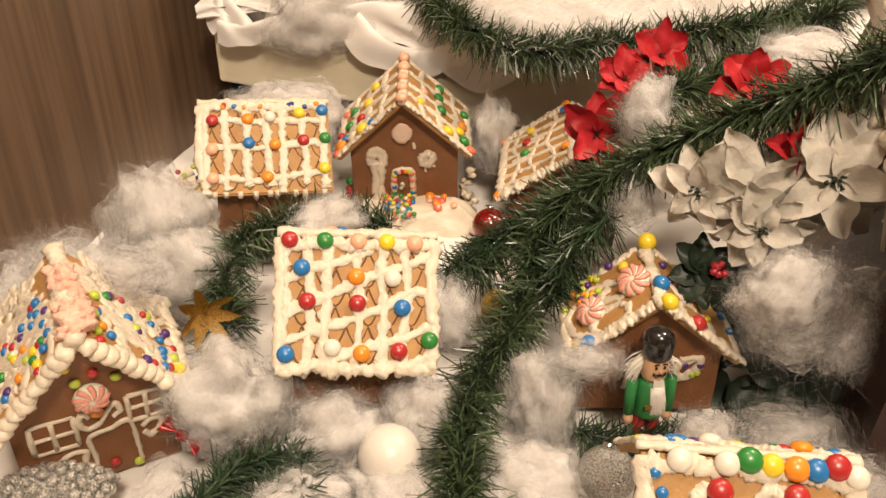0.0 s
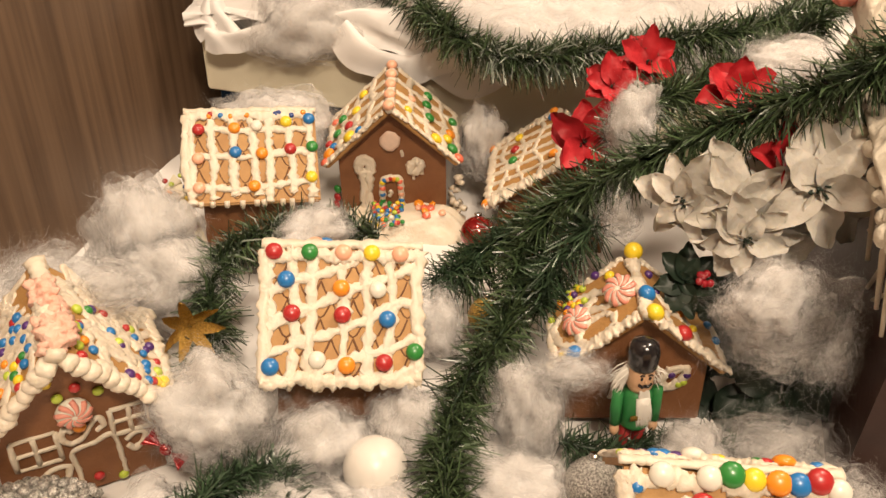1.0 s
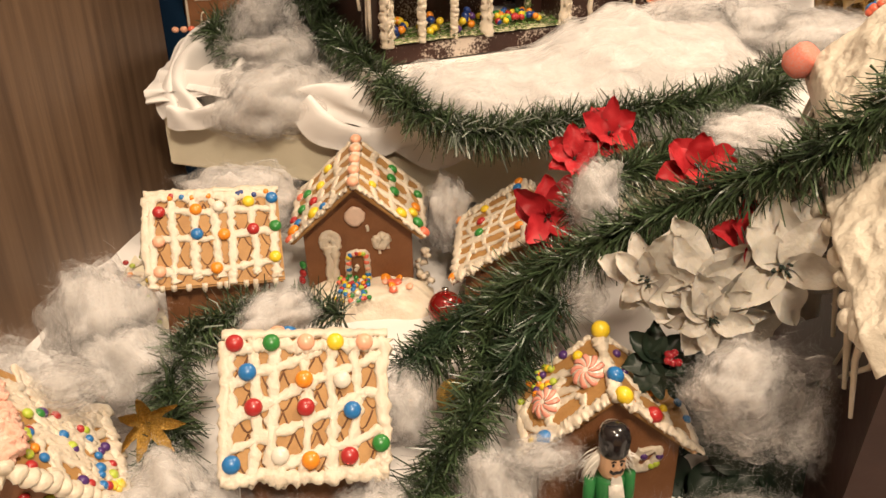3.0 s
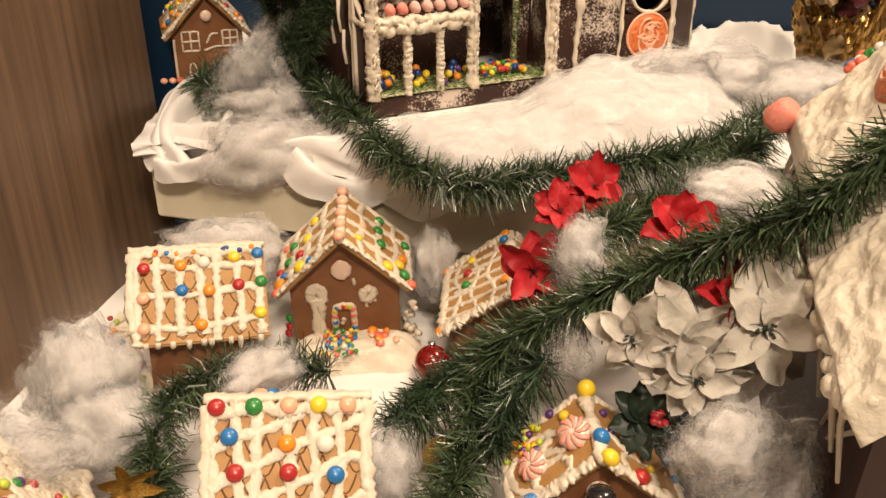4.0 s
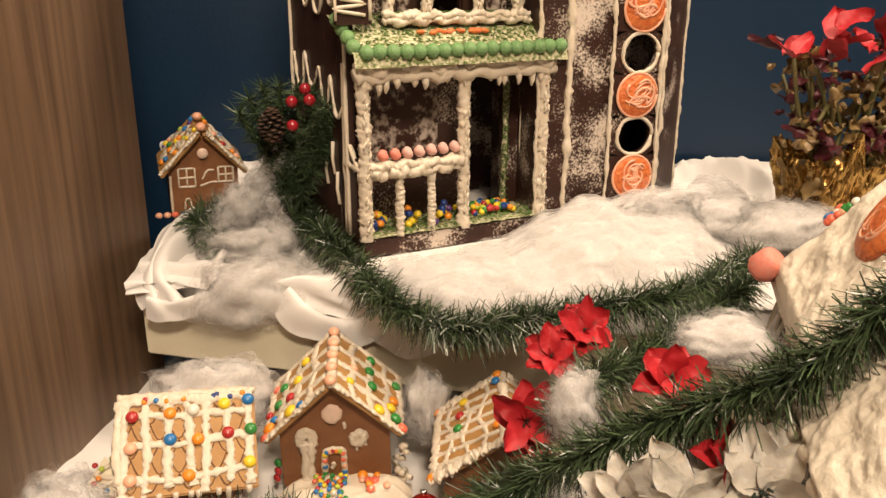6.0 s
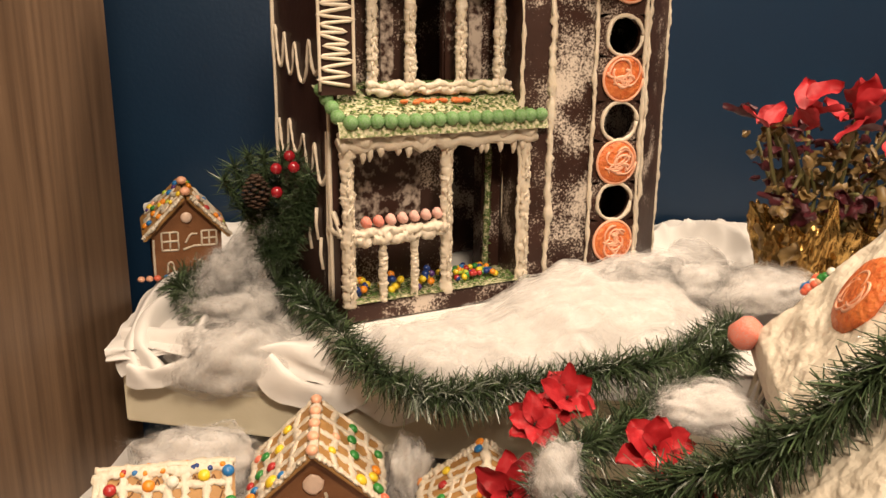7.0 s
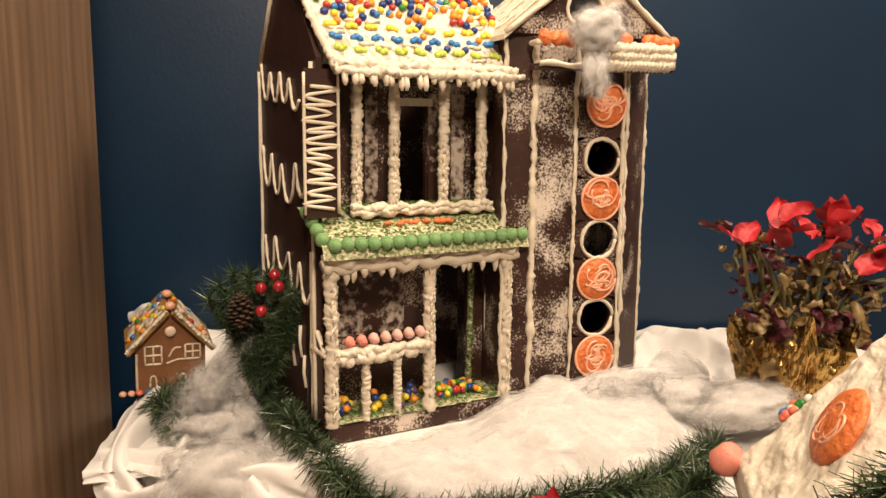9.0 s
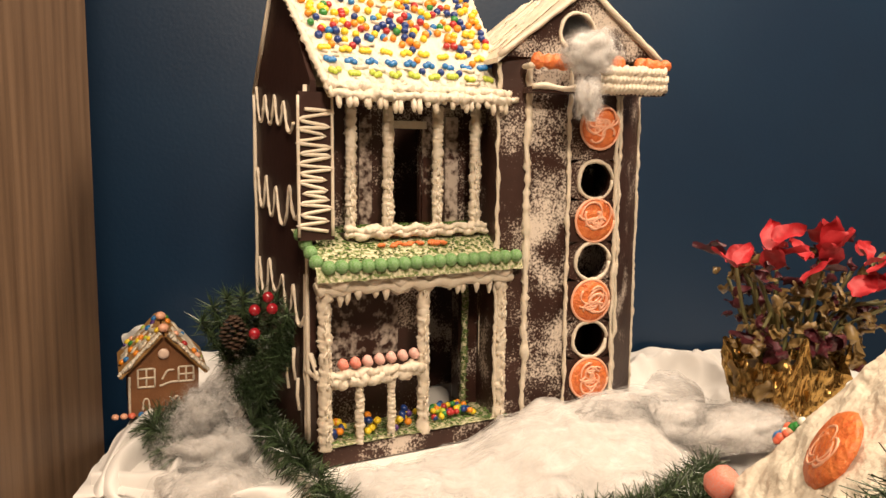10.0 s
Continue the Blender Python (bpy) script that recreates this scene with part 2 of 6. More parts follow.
# ---- mesh helpers ----
class Shape:
    """Collects vertices and faces, then becomes one mesh."""

    def __init__(self):
        self.v, self.f, self.m, self.runs = [], [], [], []

    def add(self, verts, faces, slot=0):
        k = len(self.v)
        self.runs.append((k, len(verts), len(self.f), len(faces)))
        self.v.extend([tuple(p) for p in verts])
        self.f.extend([tuple(i + k for i in f) for f in faces])
        self.m.extend([slot] * len(faces))
        return self

    def box(self, x0, x1, y0, y1, z0, z1, slot=0):
        p = [(x, y, z) for z in (z0, z1) for x, y in ((x0, y0), (x1, y0), (x1, y1), (x0, y1))]
        return self.add(p, [(3, 2, 1, 0), (4, 5, 6, 7), (0, 1, 5, 4), (1, 2, 6, 5), (2, 3, 7, 6), (3, 0, 4, 7)], slot)

    def prism(self, poly, push, slot=0):
        n, d = len(poly), Vector(push)
        a = [Vector(p) for p in poly]
        b = [p + d for p in a]
        faces = [tuple(range(n - 1, -1, -1)), tuple(range(n, 2 * n))] + [(i, (i + 1) % n, n + (i + 1) % n, n + i) for i in range(n)]
        return self.add(a + b, faces, slot)

    def tube(self, pts, r, n=6, wob=0.0, flat=1.0, up=(0, 0, 1), slot=0, ends=True, seed=0, rag=0.0):
        """A round bead along a line. r: a number or one for each point; flat: its height against its width along up."""
        pts = [Vector(p) for p in pts]
        up = Vector(up)
        k = len(pts)
        verts, side = [], Vector((0, 0, 0))
        for i, p in enumerate(pts):
            d = (pts[min(i + 1, k - 1)] - pts[max(i - 1, 0)])
            if d.length < 1e-9:
                d = Vector((1, 0, 0))
            d.normalize()
            if i == 0 or side.length < 1e-6:
                side = d.cross(up)
                if side.length < 0.2:
                    side = d.cross(Vector((0, 1, 0)) if abs(d.y) < 0.9 else Vector((1, 0, 0)))
            side = (side - d * side.dot(d)).normalized()
            s = side
            h = s.cross(d)
            rr = (r[i] if isinstance(r, (list, tuple)) else r) * (1 + wob * 1.5 * noise.noise(p * 75 + Vector((seed, len(self.v) * 0.13, 0))))
            for j in range(n):
                a = 2 * math.pi * j / n
                q = p + s * (rr * math.cos(a)) + h * (rr * flat * math.sin(a))
                if rag:
                    q += (s * math.cos(a) + h * (0.5 * math.sin(a))) * (rag * rr * (noise.noise(q * 240) + 0.6 * noise.noise(q * 560)))
                verts.append(q)
        faces = [(i * n + j, i * n + (j + 1) % n, (i + 1) * n + (j + 1) % n, (i + 1) * n + j) for i in range(k - 1) for j in range(n)]
        if ends:
            faces += [tuple(range(n - 1, -1, -1)), tuple(range((k - 1) * n, k * n))]
        return self.add(verts, faces, slot)

    def ball(self, c, rx, ry=None, rz=None, seg=10, rings=6, slot=0, turn=None, noise_amp=0.0, noise_scale=1.0):
        ry, rz = ry or rx, rz or rx
        c = Vector(c)
        verts = [Vector((0, 0, -rz))]
        for i in range(1, rings):
            t = math.pi * i / rings
            for j in range(seg):
                a = 2 * math.pi * j / seg
                verts.append(Vector((rx * math.sin(t) * math.cos(a), ry * math.sin(t) * math.sin(a), -rz * math.cos(t))))
        verts.append(Vector((0, 0, rz)))
        if noise_amp:
            verts = [p * (1 + noise_amp * noise.noise((p + c) * noise_scale)) for p in verts]
        if turn is not None:
            verts = [turn @ p for p in verts]
        verts = [p + c for p in verts]
        last = len(verts) - 1
        faces = [(0, 1 + (j + 1) % seg, 1 + j) for j in range(seg)]
        faces += [(1 + i * seg + j, 1 + i * seg + (j + 1) % seg, 1 + (i + 1) * seg + (j + 1) % seg, 1 + (i + 1) * seg + j) for i in range(rings - 2) for j in range(seg)]
        faces += [(last, 1 + (rings - 2) * seg + j, 1 + (rings - 2) * seg + (j + 1) % seg) for j in range(seg)]
        return self.add(verts, faces, slot)

    def grid(self, nu, nv, fn, slot=0):
        verts = [fn(i / nu, j / nv) for j in range(nv + 1) for i in range(nu + 1)]
        faces = [(j * (nu + 1) + i, j * (nu + 1) + i + 1, (j + 1) * (nu + 1) + i + 1, (j + 1) * (nu + 1) + i) for j in range(nv) for i in range(nu)]
        return self.add(verts, faces, slot)

    def mesh(self, name, mats, smooth=True, bevel=0.0):
        me = bpy.data.meshes.new(name)
        me.from_pydata(self.v, [], self.f)
        for m in (mats if isinstance(mats, (list, tuple)) else [mats]):
            me.materials.append(m)
        me.polygons.foreach_set("material_index", self.m)
        bm = bmesh.new()
        bm.from_mesh(me)
        if bevel:
            bmesh.ops.bevel(bm, geom=bm.edges[:], offset=bevel, segments=2, affect="EDGES", clamp_overlap=True)
        bmesh.ops.recalc_face_normals(bm, faces=bm.faces[:])
        bm.to_mesh(me)
        bm.free()
        me.polygons.foreach_set("use_smooth", [smooth] * len(me.polygons))
        return me


def part(name, shape, material, parent, label="", smooth=True, bevel=0.0, kind=""):
    me = shape.mesh(name, material, smooth, bevel) if isinstance(shape, Shape) else shape
    ob = new(name, me)
    ob.parent = parent
    if label or kind:
        tagged(ob, label=label, kind=kind)
    return ob


def pieces(name, shape, material, parent, label="", smooth=True):
    """Each run of the shape as a part of its own."""
    for v0, nv, f0, nf in shape.runs:
        one = Shape().add(shape.v[v0:v0 + nv], [tuple(i - v0 for i in f) for f in shape.f[f0:f0 + nf]])
        part(name, one, material, parent, label, smooth)


def thing(name, m, label, category, group="", kind=""):
    ob = new(name)
    ob.matrix_world = m
    return tagged(ob, label, category, group, kind)


def lone(name, shape, material, m, label, category, group="", kind="", smooth=True, bevel=0.0):
    ob = new(name, shape.mesh(name, material, smooth, bevel))
    ob.matrix_world = m
    return tagged(ob, label, category, group, kind)


def smoothline(pts, step=6):
    """A Catmull-Rom line through the points."""
    p = [Vector(q) for q in pts]
    p = [p[0] * 2 - p[1]] + p + [p[-1] * 2 - p[-2]]
    out = []
    for i in range(1, len(p) - 2):
        for k in range(step):
            t = k / step
            a, b, c, d = p[i - 1], p[i], p[i + 1], p[i + 2]
            out.append(0.5 * ((2 * b) + (c - a) * t + (2 * a - 5 * b + 4 * c - d) * t * t + (3 * b - a - 3 * c + d) * t ** 3))
    out.append(p[-2])
    return out


BUTTON = {}


def candy(parent, place, normal, colour, r=0.0068, squash=0.62, name="candy"):
    """A sugar-shelled button stuck on a surface."""
    key = (colour, round(r, 5), squash)
    if key not in BUTTON:
        BUTTON[key] = Shape().ball((0, 0, 0), r, r, r * squash, 14, 8).mesh(name, CANDY[colour])
    ob = new(name, BUTTON[key])
    ob.parent = parent
    ob.matrix_basis = Matrix.Translation(place) @ Vector(normal).to_track_quat("Z", "Y").to_matrix().to_4x4()
    return ob


# ---- structure ----
I4 = Matrix.Identity(4)


def slab(name, x0, x1, y0, y1, z0, z1, material, label, bevel=0.0):
    return lone(name, Shape().box(x0, x1, y0, y1, z0, z1), material, I4, label, "structure", kind="structure", smooth=False, bevel=bevel)


slab("floor", -2.6, 2.6, -2.6, 2.1, -0.85, -0.75, FLOOR, "brown carpet floor of the room")
# Unseen ceiling and plaster walls added to close the room and bounce warm light.
slab("ceiling", -2.6, 2.6, -2.6, 2.1, 2.3, 2.4, PLASTER, "plain warm white ceiling, unseen, closing the room")
slab("wall_back", -2.6, 2.6, 1.86, 2.0, -0.75, 2.3, BLUE, "dark navy blue painted wall behind the display")
slab("wall_front", -2.6, 2.6, -2.6, -2.5, -0.75, 2.3, PLASTER, "plain warm plaster wall, unseen, there for bounced light")
slab("wall_east", 2.5, 2.6, -2.5, 1.86, -0.75, 2.3, PLASTER, "plain warm plaster wall, unseen, there for bounced light")
slab("wall_west", -2.6, -2.5, -2.5, 1.86, -0.75, 2.3, PLASTER, "plain warm plaster wall, unseen, there for bounced light")
for (x, y, z), target, size, watts in LAMPS:
    ring = thing("ceiling_light", pose(x, y, 2.3), "round recessed white ceiling downlight", "ceiling light", "ceiling lights")
    part("ring", Shape().tube([(size * 0.62 * math.cos(a / 16 * math.pi), size * 0.62 * math.sin(a / 16 * math.pi), -0.01) for a in range(33)], 0.012, 6), PEARL, ring)

# wood panel: a tall veneered cabinet side, its right-hand edge beside the shelf
PANEL_X, PANEL_Y = -0.352, 1.32
panel = thing("wall_wood_panel", pose(PANEL_X, PANEL_Y, -0.75, 0, 0, 80), "tall oak veneer panel with vertical grain", "panel", kind="structure")
for i, (a, b) in enumerate(((-3.0, -0.92), (-0.917, 0.0))):
    part("veneer_board", Shape().box(a, b, 0, 0.035, 0, 3.05), WOOD, panel, smooth=False, bevel=0.0015)

# lower table and its cloth
slab("table_structure", -1.0, 1.2, -0.25, 1.3, -0.02, 0.03, CARD, "cream display table top under the cloth")
slab("table_base", -0.95, 1.15, -0.2, 1.28, -0.75, -0.02, PLASTER, "plain plinth under the display table")


def bumps(x, y, a, s):
    return a * (noise.noise(Vector((x * s, y * s, 0.3))) + 0.5 * noise.noise(Vector((x * s * 2.3, y * s * 2.3, 4.1))))


lower = Shape().grid(110, 80, lambda u, v: (-0.95 + 2.1 * u, -0.22 + 1.5 * v, 0.048 + bumps(-0.95 + 2.1 * u, -0.22 + 1.5 * v, 0.010, 9)))
lone("table_cloth", lower, CLOTH, I4, "rumpled white cloth spread over the lower table", "cloth")


def front_y(x):
    return 1.128 - 0.17 * (x + 0.316)


# upper shelf: a long cream box, its front slanting a little to the viewer
box = Shape()
xs = (-0.318, 1.05)
a = [Vector((x, front_y(x), z)) for x, z in ((xs[0], 0.155), (xs[1], 0.03), (xs[1], 0.25), (xs[0], 0.232))]
b = [Vector((x, 1.84, z)) for x, z in ((xs[0] - 0.05, 0.155), (xs[1], 0.03), (xs[1], 0.25), (xs[0] - 0.05, 0.25))]
box.add(a + b, [(0, 1, 2, 3), (7, 6, 5, 4), (1, 0, 4, 5), (2, 1, 5, 6), (3, 2, 6, 7), (0, 3, 7, 4)])
lone("shelf_box", box, CARD, I4, "long cream card-covered shelf box under white cloth", "shelf", kind="structure", smooth=False, bevel=0.002)


def shelf_cloth(u, v):
    x = -0.335 + 1.45 * u
    if v < 0.16:
        k = v / 0.16
        drop = 0.045 + 0.03 * math.sin(x * 13 + 1.0) + 0.02 * math.sin(x * 31)
        drop *= min(1, max(0.25, (x + 0.335) * 9))
        y = front_y(max(x, -0.318)) - 0.012 - 0.012 * noise.noise(Vector((x * 22, k * 2, 1)))
        return (x, y + 0.004 * k, 0.262 - drop * (1 - k) + 0.006 * math.sin(x * 40) * k)
    k = (v - 0.16) / 0.84
    y0 = front_y(max(x, -0.318))
    y = y0 - 0.012 + k * (1.845 - y0)
    z = 0.268 + bumps(x, y, 0.018, 7) + 0.006 * noise.noise(Vector((x * 26, y * 26, 2)))
    if x > 0.45:
        z -= 0.012 * min(1, (x - 0.45) * 8)
    elif k > 0.93 and x < 0.0:
        z += (k - 0.93) * 0.2 * (1 + 0.5 * noise.noise(Vector((x * 8, 2, 5))))
    return (x, y, z)


lone("shelf_cloth", Shape().grid(170, 100, shelf_cloth), CLOTH, I4, "crumpled white cloth draped over the upper shelf", "cloth")


# bunched end of the shelf cloth: loose folds hanging over the box corner
def fold(pts, wide, seed):
    line = smoothline(pts, 8)

    def fn(u, v):
        k = u * (len(line) - 1)
        i = min(int(k), len(line) - 2)
        p = line[i].lerp(line[i + 1], k - i)
        d = (line[i + 1] - line[i]).normalized()
        s = d.cross(Vector((0.2, -0.6, 0.8))).normalized()
        up = s.cross(d)
        w = (v - 0.5) * wide * (0.8 + 0.4 * noise.noise(Vector((u * 3, seed, 0))))
        return p + s * w + up * (wide * 0.32 * math.cos((v - 0.5) * 5.2) + 0.006 * noise.noise(Vector((u * 5, v * 3, seed))))
    return Shape().grid(36, 14, fn)


bunch = thing("cloth_bunch", I4, "bunched folds of white cloth at the shelf corner", "cloth")
for i, (pts, wide) in enumerate((([(-0.285, 1.33, 0.30), (-0.298, 1.22, 0.295), (-0.305, 1.14, 0.266), (-0.295, 1.108, 0.236)], 0.044), ([(-0.24, 1.28, 0.295), (-0.285, 1.20, 0.292), (-0.290, 1.13, 0.268), (-0.262, 1.098, 0.236)], 0.052),
                                 ([(-0.302, 1.108, 0.238), (-0.27, 1.098, 0.235), (-0.225, 1.095, 0.248), (-0.18, 1.10, 0.262)], 0.042), ([(-0.20, 1.22, 0.285), (-0.215, 1.15, 0.276), (-0.21, 1.10, 0.256)], 0.06),
                                 ([(-0.12, 1.09, 0.255), (-0.085, 1.078, 0.222), (-0.03, 1.070, 0.210), (0.03, 1.062, 0.232)], 0.055), ([(-0.315, 1.165, 0.258), (-0.26, 1.150, 0.262), (-0.20, 1.140, 0.262), (-0.14, 1.135, 0.260)], 0.085), ([(-0.42, 1.75, 0.32), (-0.36, 1.72, 0.345), (-0.30, 1.70, 0.32)], 0.08))):
    part("fold", fold(pts, wide, i + 1), CLOTH, bunch)


def heap(u, v):
    """A crumpled peak of cloth with sharp creases."""
    x, y = (u - 0.5) * 0.40, (v - 0.5) * 0.34
    p = Vector((x * 9, y * 9, 2.2))
    crease = 1 - abs(noise.noise(p)) * 1.9
    small = 1 - abs(noise.noise(p * 2.3 + Vector((3, 1, 0)))) * 1.8
    fall = max(0.0, 1 - (abs(u - 0.5) * 2) ** 2.2) * max(0.0, 1 - (abs(v - 0.5) * 2) ** 2.2)
    return (x + 0.012 * noise.noise(p * 1.7), y + 0.012 * noise.noise(p * 1.9 + Vector((0, 0, 5))), fall * (0.016 + 0.062 * max(0, crease) ** 1.6 + 0.016 * max(0, small)) - 0.01)


lone("cloth_mound", Shape().grid(110, 90, heap), CLOTH, pose(0.645, 1.50, 0.262, 0, 0, 25), "crumpled white cloth pushed up behind the tower", "cloth")


# ---- gingerbread houses ----
rng = random.Random(7)


class House:
    """A small gingerbread house: ridge along y, gable at -y. s scales its width, depth and height."""

    def __init__(self, m, s, label, sheet=BISCUIT, wall=BISCUIT_DARK):
        self.W, self.D, self.h, self.H = 0.11 * s[0], 0.10 * s[1], 0.068 * s[2], 0.118 * s[2]
        self.o, self.ov, self.t = 0.014 * s[1], 0.010 * s[0], 0.0065
        self.top = thing("gingerbread_house", m, label, "gingerbread house", "gingerbread houses")
        W, D, h, H, t = self.W, self.D, self.h, self.H, self.t
        lift = 0.0015
        for y in (-D / 2, D / 2 - t):
            gable = [(-W / 2, y, 0), (W / 2, y, 0), (W / 2, y, h - lift), (0, y, H - lift), (-W / 2, y, h - lift)]
            part("gable_wall", Shape().prism(gable, (0, t, 0)), wall, self.top, smooth=False, bevel=0.001)
        for x in (-W / 2 + 0.001, W / 2 - t - 0.001):
            part("side_wall", Shape().box(x, x + t, -D / 2 + t, D / 2 - t, 0, h - 0.004), wall, self.top, smooth=False, bevel=0.001)
        self.tan = (H - h) / (W / 2)
        e = W / 2 + self.ov
        self.slope = math.hypot(e, e * self.tan)
        self.half = D / 2 + self.o
        for side in (-1, 1):
            a, b = self.at(side, -1, 0.0), self.at(side, 1, 0.0)
            c, d = self.at(side, 1, 1), self.at(side, -1, 1)
            part("roof_sheet", Shape().prism([a, b, c, d], self.normal(side) * t), sheet, self.top, smooth=False, bevel=0.0018)

    def normal(self, side):
        return Vector((side * self.tan, 0, 1)).normalized()

    def at(self, side, u, v, lift=0.0):
        """A place on a slope: u from gable (-1) to back (1), v from ridge (0) to eave (1)."""
        e = self.W / 2 + self.ov
        return Vector((side * e * v, u * self.half, self.H - e * v * self.tan)) + self.normal(side) * lift

    def front(self, x, z, lift=0.0):
        """A place on the gable: x from -1 to 1 across the wall, z from 0 to 1 up to the ridge."""
        return Vector((x * self.W / 2, -self.D / 2 - lift, z * self.H))

    def stroke(self, shape, side, uv, r=0.0032, wob=0.3, flat=0.62, step=10):
        if len(uv) < 2:
            return
        jit = [(u + rng.uniform(-1, 1) * 0.022, v + rng.uniform(-1, 1) * 0.014) for u, v in uv]
        pts = smoothline([self.at(side, u, v, self.t + r * 0.10) for u, v in jit], step)
        shape.tube(pts, r * 1.22, 12, wob * 0.8, flat * 0.75, self.normal(side), rag=0.7)

    def front_stroke(self, shape, xz, r=0.0022, step=8, wob=0.2):
        shape.tube(smoothline([self.front(x, z, r * 0.2) for x, z in xz], step), r, 8, wob, 0.75, (0, -1, 0), rag=0.4)

    def icing(self, shape, name="icing", material=None):
        pieces("icing_line", shape, material or ICING, self.top)

    def button(self, side, u, v, c, r=0.0066, squash=0.62):
        candy(self.top, self.at(side, u, v, self.t + r * 0.42), self.normal(side), c, r, squash)

    def front_button(self, x, z, c, r=0.004, squash=0.7):
        candy(self.top, self.front(x, z, r * 0.4), (0, -1, 0), c, r, squash)

    def ridge_bead(self, shape, r=0.0055):
        ends = self.half * 1.02
        pts = [Vector((random.uniform(-1, 1) * 0.001, -ends + 2 * ends * i / 14, self.H + self.t * 0.9)) for i in range(15)]
        shape.tube(smoothline(pts, 4), r, 10, 0.4, 0.75, (0, 0, 1), rag=0.5)

    def drips(self, shape, side, count, r=0.0028, lo=0.004, hi=0.014, rnd=random):
        for i in range(count):
            u = -0.95 + 1.9 * (i + rnd.uniform(0.1, 0.9)) / count
            p = self.at(side, u, 0.97, self.t + 0.001)
            q = self.at(side, u, 1.01, self.t * 0.5)
            n = rnd.uniform(lo, hi)
            shape.tube([p, q, q - Vector((0, 0, n * 0.6)), q - Vector((0, 0, n))], [r, r, r * 0.8, r * 0.3], 8, 0.2, rag=0.3)


# lattice-iced house in the middle, its broad slope to the viewer
hA = House(pose(-0.09, 0.606, 0.057, 5.1, -2.3, 95.5), (1.26, 1.03, 1.28), "gingerbread house with thick white lattice icing and candy buttons")
ice = Shape()
for s in (0.05, 0.19, 0.31, 0.49, 0.66, 0.80, 0.96):
    hA.stroke(ice, -1, [(1 - 2 * (s + rng.uniform(-0.02, 0.02)), v) for v in (0.0, 0.25, 0.5, 0.75, 1.0)], 0.0036, 0.45, 0.45)
for v0 in (0.36, 0.60, 0.84, 1.10, 1.34):
    row = [(s, v0 - 0.48 * s + 0.02 * rng.uniform(-1, 1)) for s in (0.02, 0.2, 0.4, 0.6, 0.8, 0.97)]
    row = [(1 - 2 * s, min(v, 0.97)) for s, v in row if -0.02 < v < 1.08]
    hA.stroke(ice, -1, row, 0.0035, 0.45, 0.45)
hA.stroke(ice, -1, [(0.97, 0.0), (0.94, 0.3), (0.97, 0.6), (0.95, 1.0)], 0.0040)
hA.stroke(ice, -1, [(-0.97, 0.0), (-0.93, 0.35), (-0.96, 0.7), (-0.94, 1.0)], 0.0040)
hA.stroke(ice, -1, [(0.97 - 1.94 * i / 8, 0.97 + 0.02 * (i % 2)) for i in range(9)], 0.0046, 0.5)
hA.stroke(ice, -1, [(0.97 - 1.94 * i / 8, 0.05) for i in range(9)], 0.0046, 0.3)
hA.ridge_bead(ice)
hA.drips(ice, -1, 7, 0.0034, 0.002, 0.010, rng)
hA.stroke(ice, 1, [(0.9 - 1.8 * i / 8, 0.1) for i in range(9)], 0.0055)
hA.icing(ice)
for s, v, c in ((0.07, 0.03, "r"), (0.29, 0.03, "g"), (0.50, 0.03, "p"), (0.68, 0.03, "y"), (0.86, 0.035, "p"), (0.15, 0.24, "b"), (0.49, 0.30, "o"), (0.72, 0.31, "w"), (0.19, 0.49, "r"), (0.5, 0.5, "r"), (0.78, 0.53, "b"), (0.07, 0.88, "b"), (0.35, 0.83, "w"), (0.53, 0.87, "o"), (0.76, 0.85, "r"), (0.95, 0.77, "g")):
    hA.button(-1, 1 - 2 * s, v, c, 0.0073)
for u, v, c in ((0.35, 0.12, "p"), (0.22, 0.14, "b")):
    hA.button(1, u, v, c, 0.0073)



def score(h, side, rows, cols):
    """Rows of scallops scored into the biscuit."""
    s = Shape()
    for r in range(rows):
        for c in range(cols):
            u0, w, v = -0.95 + 1.9 * (c + 0.5 * (r % 2)) / cols, 1.9 / cols, 0.1 + 0.86 * r / rows
            pts = [(u0 + w * q / 6, v + 0.8 / rows * math.sin(math.pi * q / 6)) for q in range(7)]
            pts = [h.at(side, u, t, h.t + 0.0001) for u, t in pts if -0.97 < u < 0.97]
            if len(pts) > 3:
                s.tube(pts, 0.0008, 5, 0.3, 0.5, h.normal(side))
    part("score_line", s, SCORE, h.top, "dark scallops scored into the biscuit", kind="stuff")


score(hA, -1, 6, 7)

# grid-iced house behind it
hB = House(pose(-0.213, 0.873, 0.074, 3.7, -0.6, 101.9), (1.17, 1.10, 1.22), "gingerbread house with a grid of white icing and candy buttons")
ice = Shape()
for s in (0.05, 0.20, 0.36, 0.50, 0.63, 0.78, 0.93):
    w = rng.uniform(-0.03, 0.03)
    hB.stroke(ice, -1, [(1 - 2 * (s + w * v), v) for v in (0.0, 0.3, 0.6, 0.85, rng.uniform(0.9, 1.02))], 0.0037)
for v0, w in ((0.19, 0.03), (0.47, -0.05), (0.82, -0.07)):
    hB.stroke(ice, -1, [(1 - 2 * s, v0 + w * (s - 0.5) + 0.015 * math.sin(s * 21)) for s in (0.03, 0.2, 0.4, 0.6, 0.8, 0.97)], 0.0034)
hB.stroke(ice, -1, [(0.97, 0.0), (0.98, 0.4), (0.97, 0.85)], 0.0042)
hB.stroke(ice, -1, [(0.97 - 1.94 * i / 8, 0.03) for i in range(9)], 0.0045)
hB.ridge_bead(ice, 0.005)
